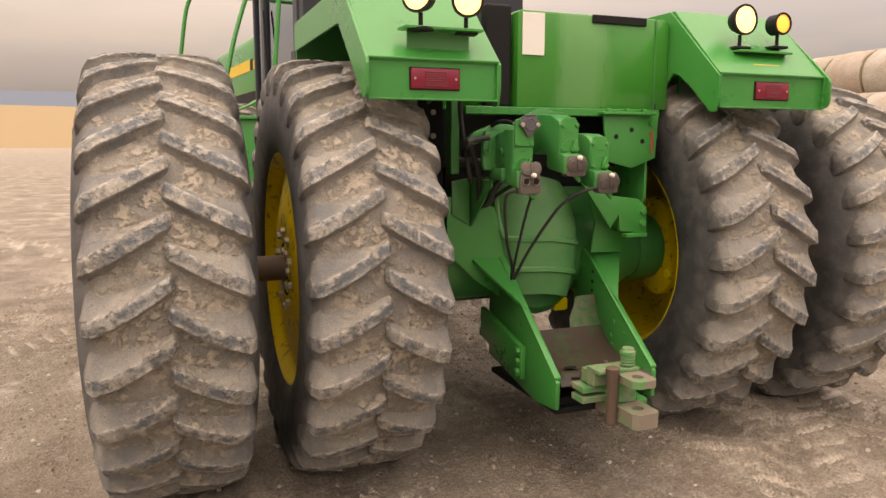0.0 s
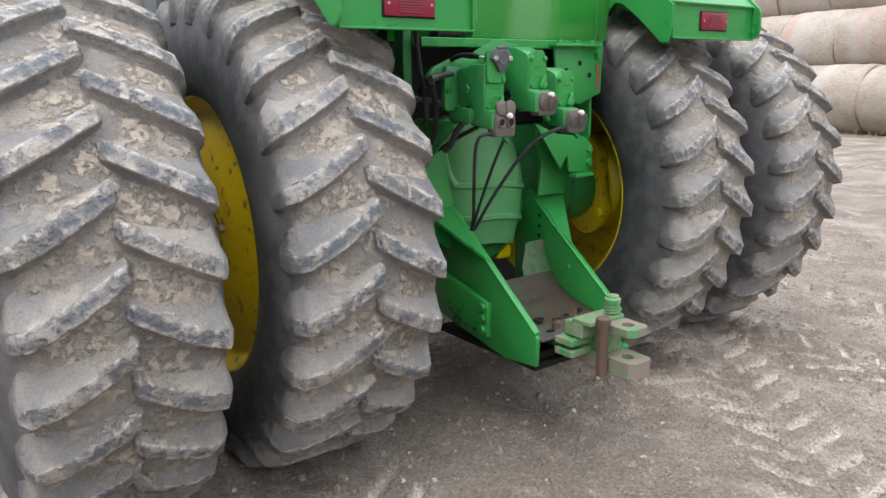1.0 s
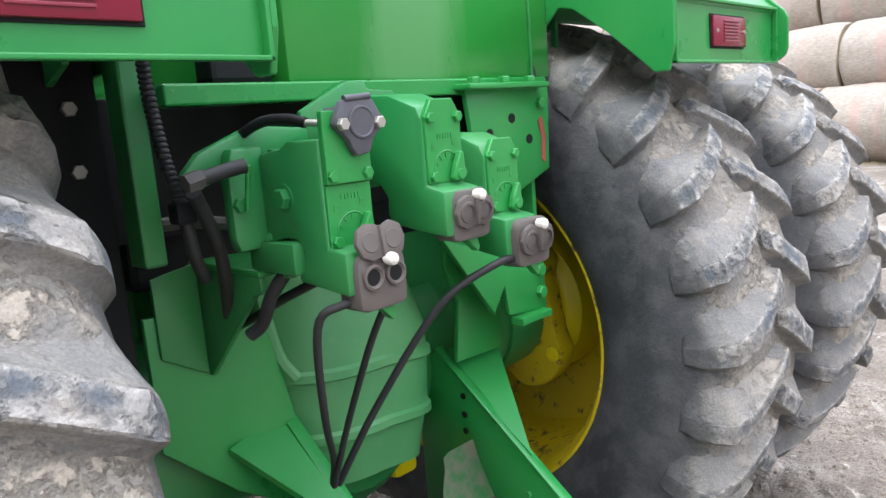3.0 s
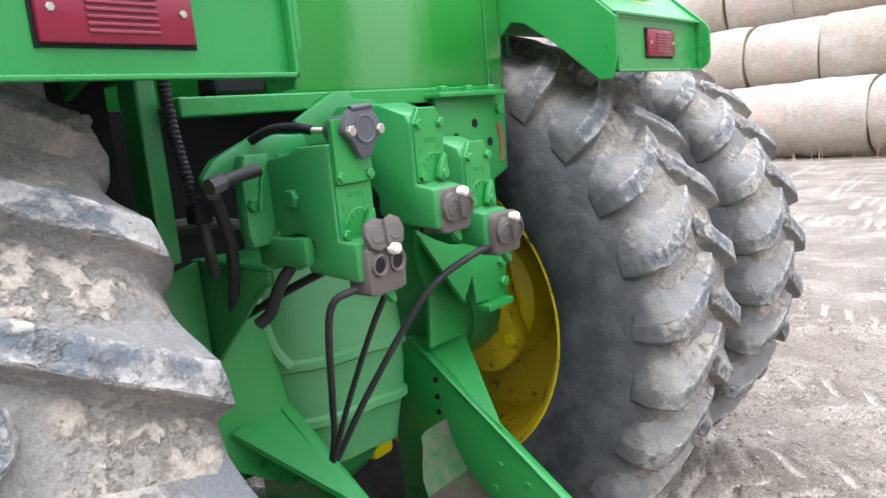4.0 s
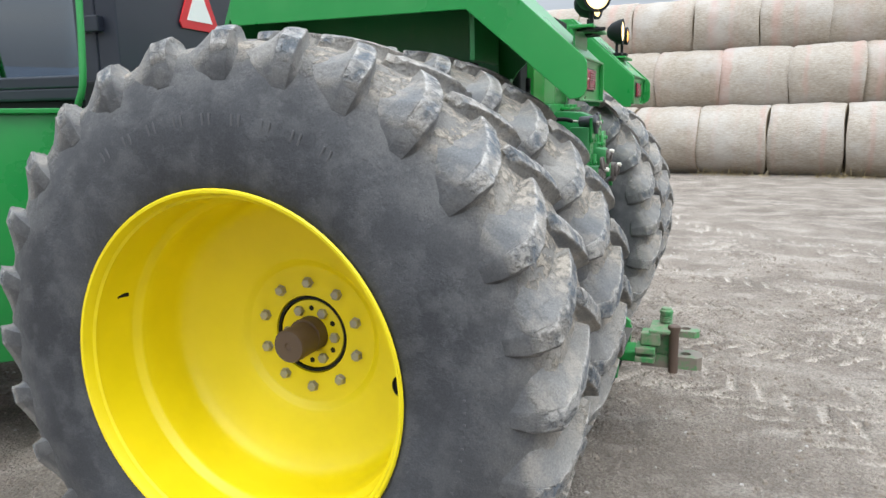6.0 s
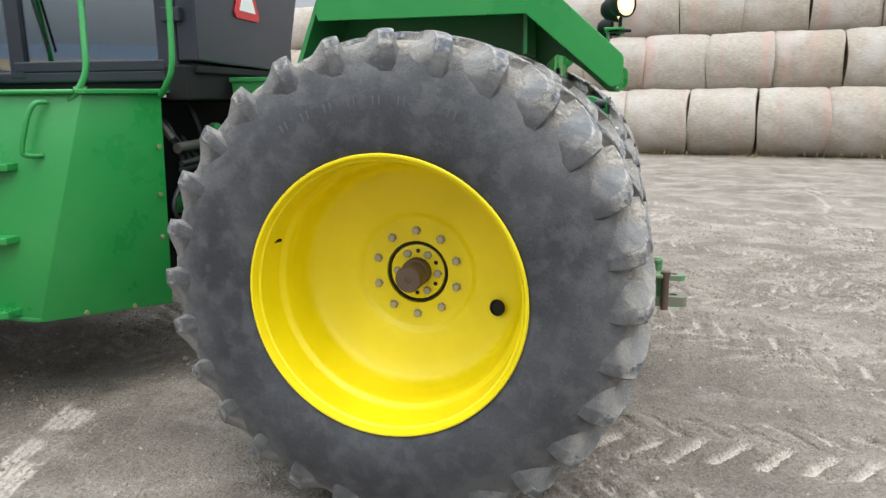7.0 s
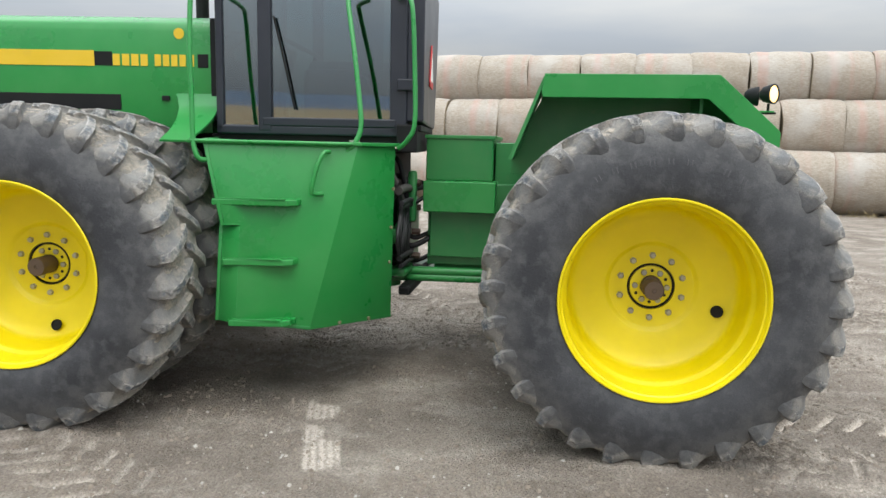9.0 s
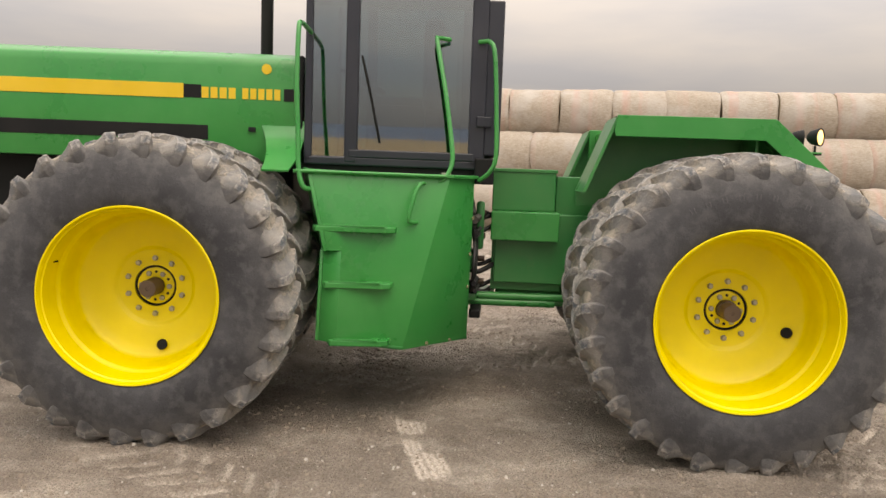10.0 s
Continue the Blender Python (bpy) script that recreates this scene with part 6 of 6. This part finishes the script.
def relief(X, Y):
    z = 0.05 * (vnoise(X * 0.35 + 7, Y * 0.35, 1) - 0.5) + 0.034 * (vnoise(X * 1.3, Y * 1.3, 2) - 0.5) + 0.024 * (vnoise(X * 4.1, Y * 4.1, 3) - 0.5) + 0.016 * (vnoise(X * 11, Y * 11, 4) - 0.5) + 0.010 * (vnoise(X * 27, Y * 27, 5) - 0.5)
    rubble = 0.011 * np.abs(vnoise(X * 41, Y * 41, 6) - 0.5) + 0.010 * smoothstep(vnoise(X * 33, Y * 33, 8), 0.62, 0.85) * vnoise(X * 3, Y * 3, 9)
    z = z + rubble
    dust = np.zeros_like(X)
    behind = 1 - smoothstep(Y, -0.9, -0.4)
    for x, sd in ((-1.73, 31), (-1.03, 32), (0.72, 33), (1.53, 34)):
        h, d = tracks(X, Y, (x, 0), math.pi / 2, sd, 0.042)
        z, dust = z + h * behind, np.maximum(dust, d * behind)
    for p, a, sd, dep in PRINTS:
        h, d = tracks(X, Y, p, a, sd, dep)
        z, dust = z + h, np.maximum(dust, d * 0.6)
    flat = np.zeros_like(X)
    for x, y in ((-1.73, 0), (-1.03, 0), (0.72, 0), (1.53, 0), (-1.9, 3.35), (-1.2, 3.4)):
        flat = np.maximum(flat, 1 - smoothstep(np.hypot((X - x) / 1.0, (Y - y) / 1.2), 0.22, 0.55))
    berm = np.zeros_like(X)
    for x, y in ((-1.725, 0), (-1.035, 0), (0.72, 0), (1.53, 0), (-1.87, 3.34), (-1.19, 3.41)):
        w = np.hypot(np.maximum(np.abs(X - x) - 0.20, 0) / 0.16, np.maximum(np.abs(Y - y) - 0.20, 0) / 0.24)
        berm = np.maximum(berm, 1 - smoothstep(w, 0.3, 1.1))
    far = 1 - smoothstep(np.hypot(X, Y), 9, 16)
    # one flat pale strip pressed into the dirt beside the machine
    a = math.atan2(-0.29, -1.0)
    u, v = (X + 1.35) * math.cos(a) + (Y - 1.86) * math.sin(a), -(X + 1.35) * math.sin(a) + (Y - 1.86) * math.cos(a)
    strip = smoothstep(u, -0.1, 0.05) * (1 - smoothstep(u, 1.15, 1.5)) * (1 - smoothstep(np.abs(v), 0.085, 0.105)) * (0.70 + 0.30 * np.sign(np.sin(v * 150 + 1.5 * np.sin(u * 3)) + 0.35)) * smoothstep(vnoise(X * 6, Y * 6, 77), 0.2, 0.4)
    return (z * (1 - 0.75 * flat) + berm * (0.022 + 0.03 * (vnoise(X * 9, Y * 9, 55) - 0.4))) * far * (1 - 0.7 * strip), np.maximum(dust, strip * 0.75) * far


def height(X, Y):
    return relief(X, Y)[0]


def build_ground():
    def axis(a, b):
        rim = [1600, 500, 200, 90, 45, 25, 17, 13, 10.5]
        mid = np.arange(a, b, 0.0165)
        lo, hi = [], []
        for edge, sign, into in ((a, -1, lo), (b, 1, hi)):
            v, d = edge, 0.02
            while abs(v) < 9.5:
                v, d = v + sign * d, d * 1.05
                into.append(v)
        return np.array([-v for v in rim] + lo[::-1] + mid.tolist() + hi + rim[::-1])

    xs, ys = axis(-4.3, 3.4), axis(-3.1, 2.6)
    nx, ny = len(xs), len(ys)
    X, Y = np.meshgrid(xs, ys, indexing="ij")
    Z, dust = relief(X, Y)
    co = np.stack([X, Y, Z], -1).reshape(-1, 3)
    i = np.arange(nx * ny).reshape(nx, ny)
    q = np.stack([i[:-1, :-1], i[1:, :-1], i[1:, 1:], i[:-1, 1:]], -1).reshape(-1, 4)
    me = bpy.data.meshes.new("ground")
    me.vertices.add(len(co))
    me.vertices.foreach_set("co", co.ravel())
    me.loops.add(q.size)
    me.loops.foreach_set("vertex_index", q.ravel().astype(np.int32))
    me.polygons.add(len(q))
    me.polygons.foreach_set("loop_start", np.arange(0, q.size, 4, dtype=np.int32))
    me.update(calc_edges=True)
    at = me.attributes.new("dust", "FLOAT", "POINT")
    at.data.foreach_set("value", dust.ravel().astype(np.float32))
    me.materials.append(SOIL)
    me.shade_smooth()
    tagged(new("ground", me), "pale dry gravelly dirt yard printed with tyre tracks", "ground", kind="structure")


build_ground()


def scatter(name, label, n, area, sizes, material, seed, flatness=0.6):
    rs = np.random.RandomState(seed)
    px, py = rs.uniform(area[0], area[1], n), rs.uniform(area[2], area[3], n)
    keep = vnoise(px * 1.7, py * 1.7, seed + 60) + 0.5 * rs.rand(n) > 0.55
    px, py = px[keep], py[keep]
    n = len(px)
    pz = height(px, py)
    r = (sizes[0] + (sizes[1] - sizes[0]) * rs.rand(n) ** 5)[:, None]
    a = rs.rand(n, 1) * 6 + np.arange(5) * 1.2566
    q = r * rs.uniform(0.65, 1.25, (n, 5))
    x, y = q * np.cos(a), q * np.sin(a)
    lo = np.stack([px[:, None] + x, py[:, None] + y, np.repeat(pz[:, None] - 0.004, 5, 1)], -1)
    hi = np.stack([px[:, None] + x * 0.6, py[:, None] + y * 0.6, pz[:, None] + r * flatness * rs.uniform(0.6, 1.1, (n, 5))], -1)
    verts = np.concatenate([lo, hi], 1).reshape(-1, 3)
    faces = []
    for b in range(0, n * 10, 10):
        for j in range(5):
            k = (j + 1) % 5
            faces.append((b + j, b + k, b + 5 + k, b + 5 + j))
        faces.append((b + 5, b + 6, b + 7, b + 8, b + 9))
    me = bpy.data.meshes.new(name)
    me.from_pydata(verts.tolist(), [], faces)
    me.materials.append(material)
    tagged(new(name, me), label, "gravel", kind="stuff")


STONE = paint("pale_stone", (0.46, 0.43, 0.39), 0.9, 0.4, (0.6, 0.56, 0.5))
CLOD = paint("dirt_clod", (0.25, 0.21, 0.17), 0.95, 0.5, (0.44, 0.385, 0.325))
scatter("gravel", "small pale stones strewn over the dirt", 7000, (-5.5, 5.5, -4.8, 5.0), (0.003, 0.016), STONE, 3)
scatter("dirt_clods", "brown crumbs of dirt on the yard", 42000, (-5.2, 4.6, -4.2, 4.4), (0.004, 0.019), CLOD, 4, 0.75)


def loose_straw():
    """Wisps of straw at the foot of the stack and along the ground before it."""
    rnd = random.Random(9)
    verts, faces = [], []
    for k in range(2600):
        y = rnd.uniform(-19, 24)
        if noise.noise((y * 0.9, 3.1, 0)) < -0.1 and rnd.random() < 0.8:
            continue
        x = -0.80 + rnd.uniform(-0.25, 0.25) + 0.2 * noise.noise((y, 0, 0))
        p = STACK @ Vector((x, y, 0.0))
        l, a, e = rnd.uniform(0.08, 0.28), rnd.uniform(0, 6.28), rnd.uniform(0.1, 1.2)
        d = Vector((math.cos(a) * math.cos(e), math.sin(a) * math.cos(e), math.sin(e))) * l
        w = Vector((-math.sin(a), math.cos(a), 0)) * 0.006
        b = len(verts)
        verts += [p - w, p + w, p + d + w * 0.4, p + d - w * 0.4]
        faces.append((b, b + 1, b + 2, b + 3))
    me = bpy.data.meshes.new("loose_straw")
    me.from_pydata([tuple(v) for v in verts], [], faces)
    me.materials.append(STRAW)
    tagged(new("loose_straw", me), "dry straw wisps along the foot of the bale stack", "straw", kind="stuff")


loose_straw()


def backdrop():
    """A golden field that rises beyond the yard, and far behind it a ridge with distance haze in its blue colour."""
    rnd = random.Random(2)
    for name, y0, y1, z1, material, label in (("far_field", 330, 900, 42.6, FIELD, "dry golden field rising beyond the yard"), ("far_ridge", 950, 1400, 90.0, RIDGE, "ridge on the horizon, its blue-grey haze painted in")):
        verts, faces = [], []
        n = 60
        for k in range(n + 1):
            a = radians(-40 + 150 * k / n) 
            d = Vector((-math.sin(a), math.cos(a), 0))
            h = z1 * (1 + 0.04 * noise.noise((k * 0.35, z1, 0)))
            for j in range(5):
                f = j / 4
                p = d * (y0 + (y1 - y0) * f)
                verts.append((p.x, p.y, -0.3 + h * f))
        for k in range(n):
            for j in range(4):
                b = k * 5 + j
                faces.append((b, b + 5, b + 6, b + 1))
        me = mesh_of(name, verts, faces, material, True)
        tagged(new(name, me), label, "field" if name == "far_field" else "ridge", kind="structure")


backdrop()
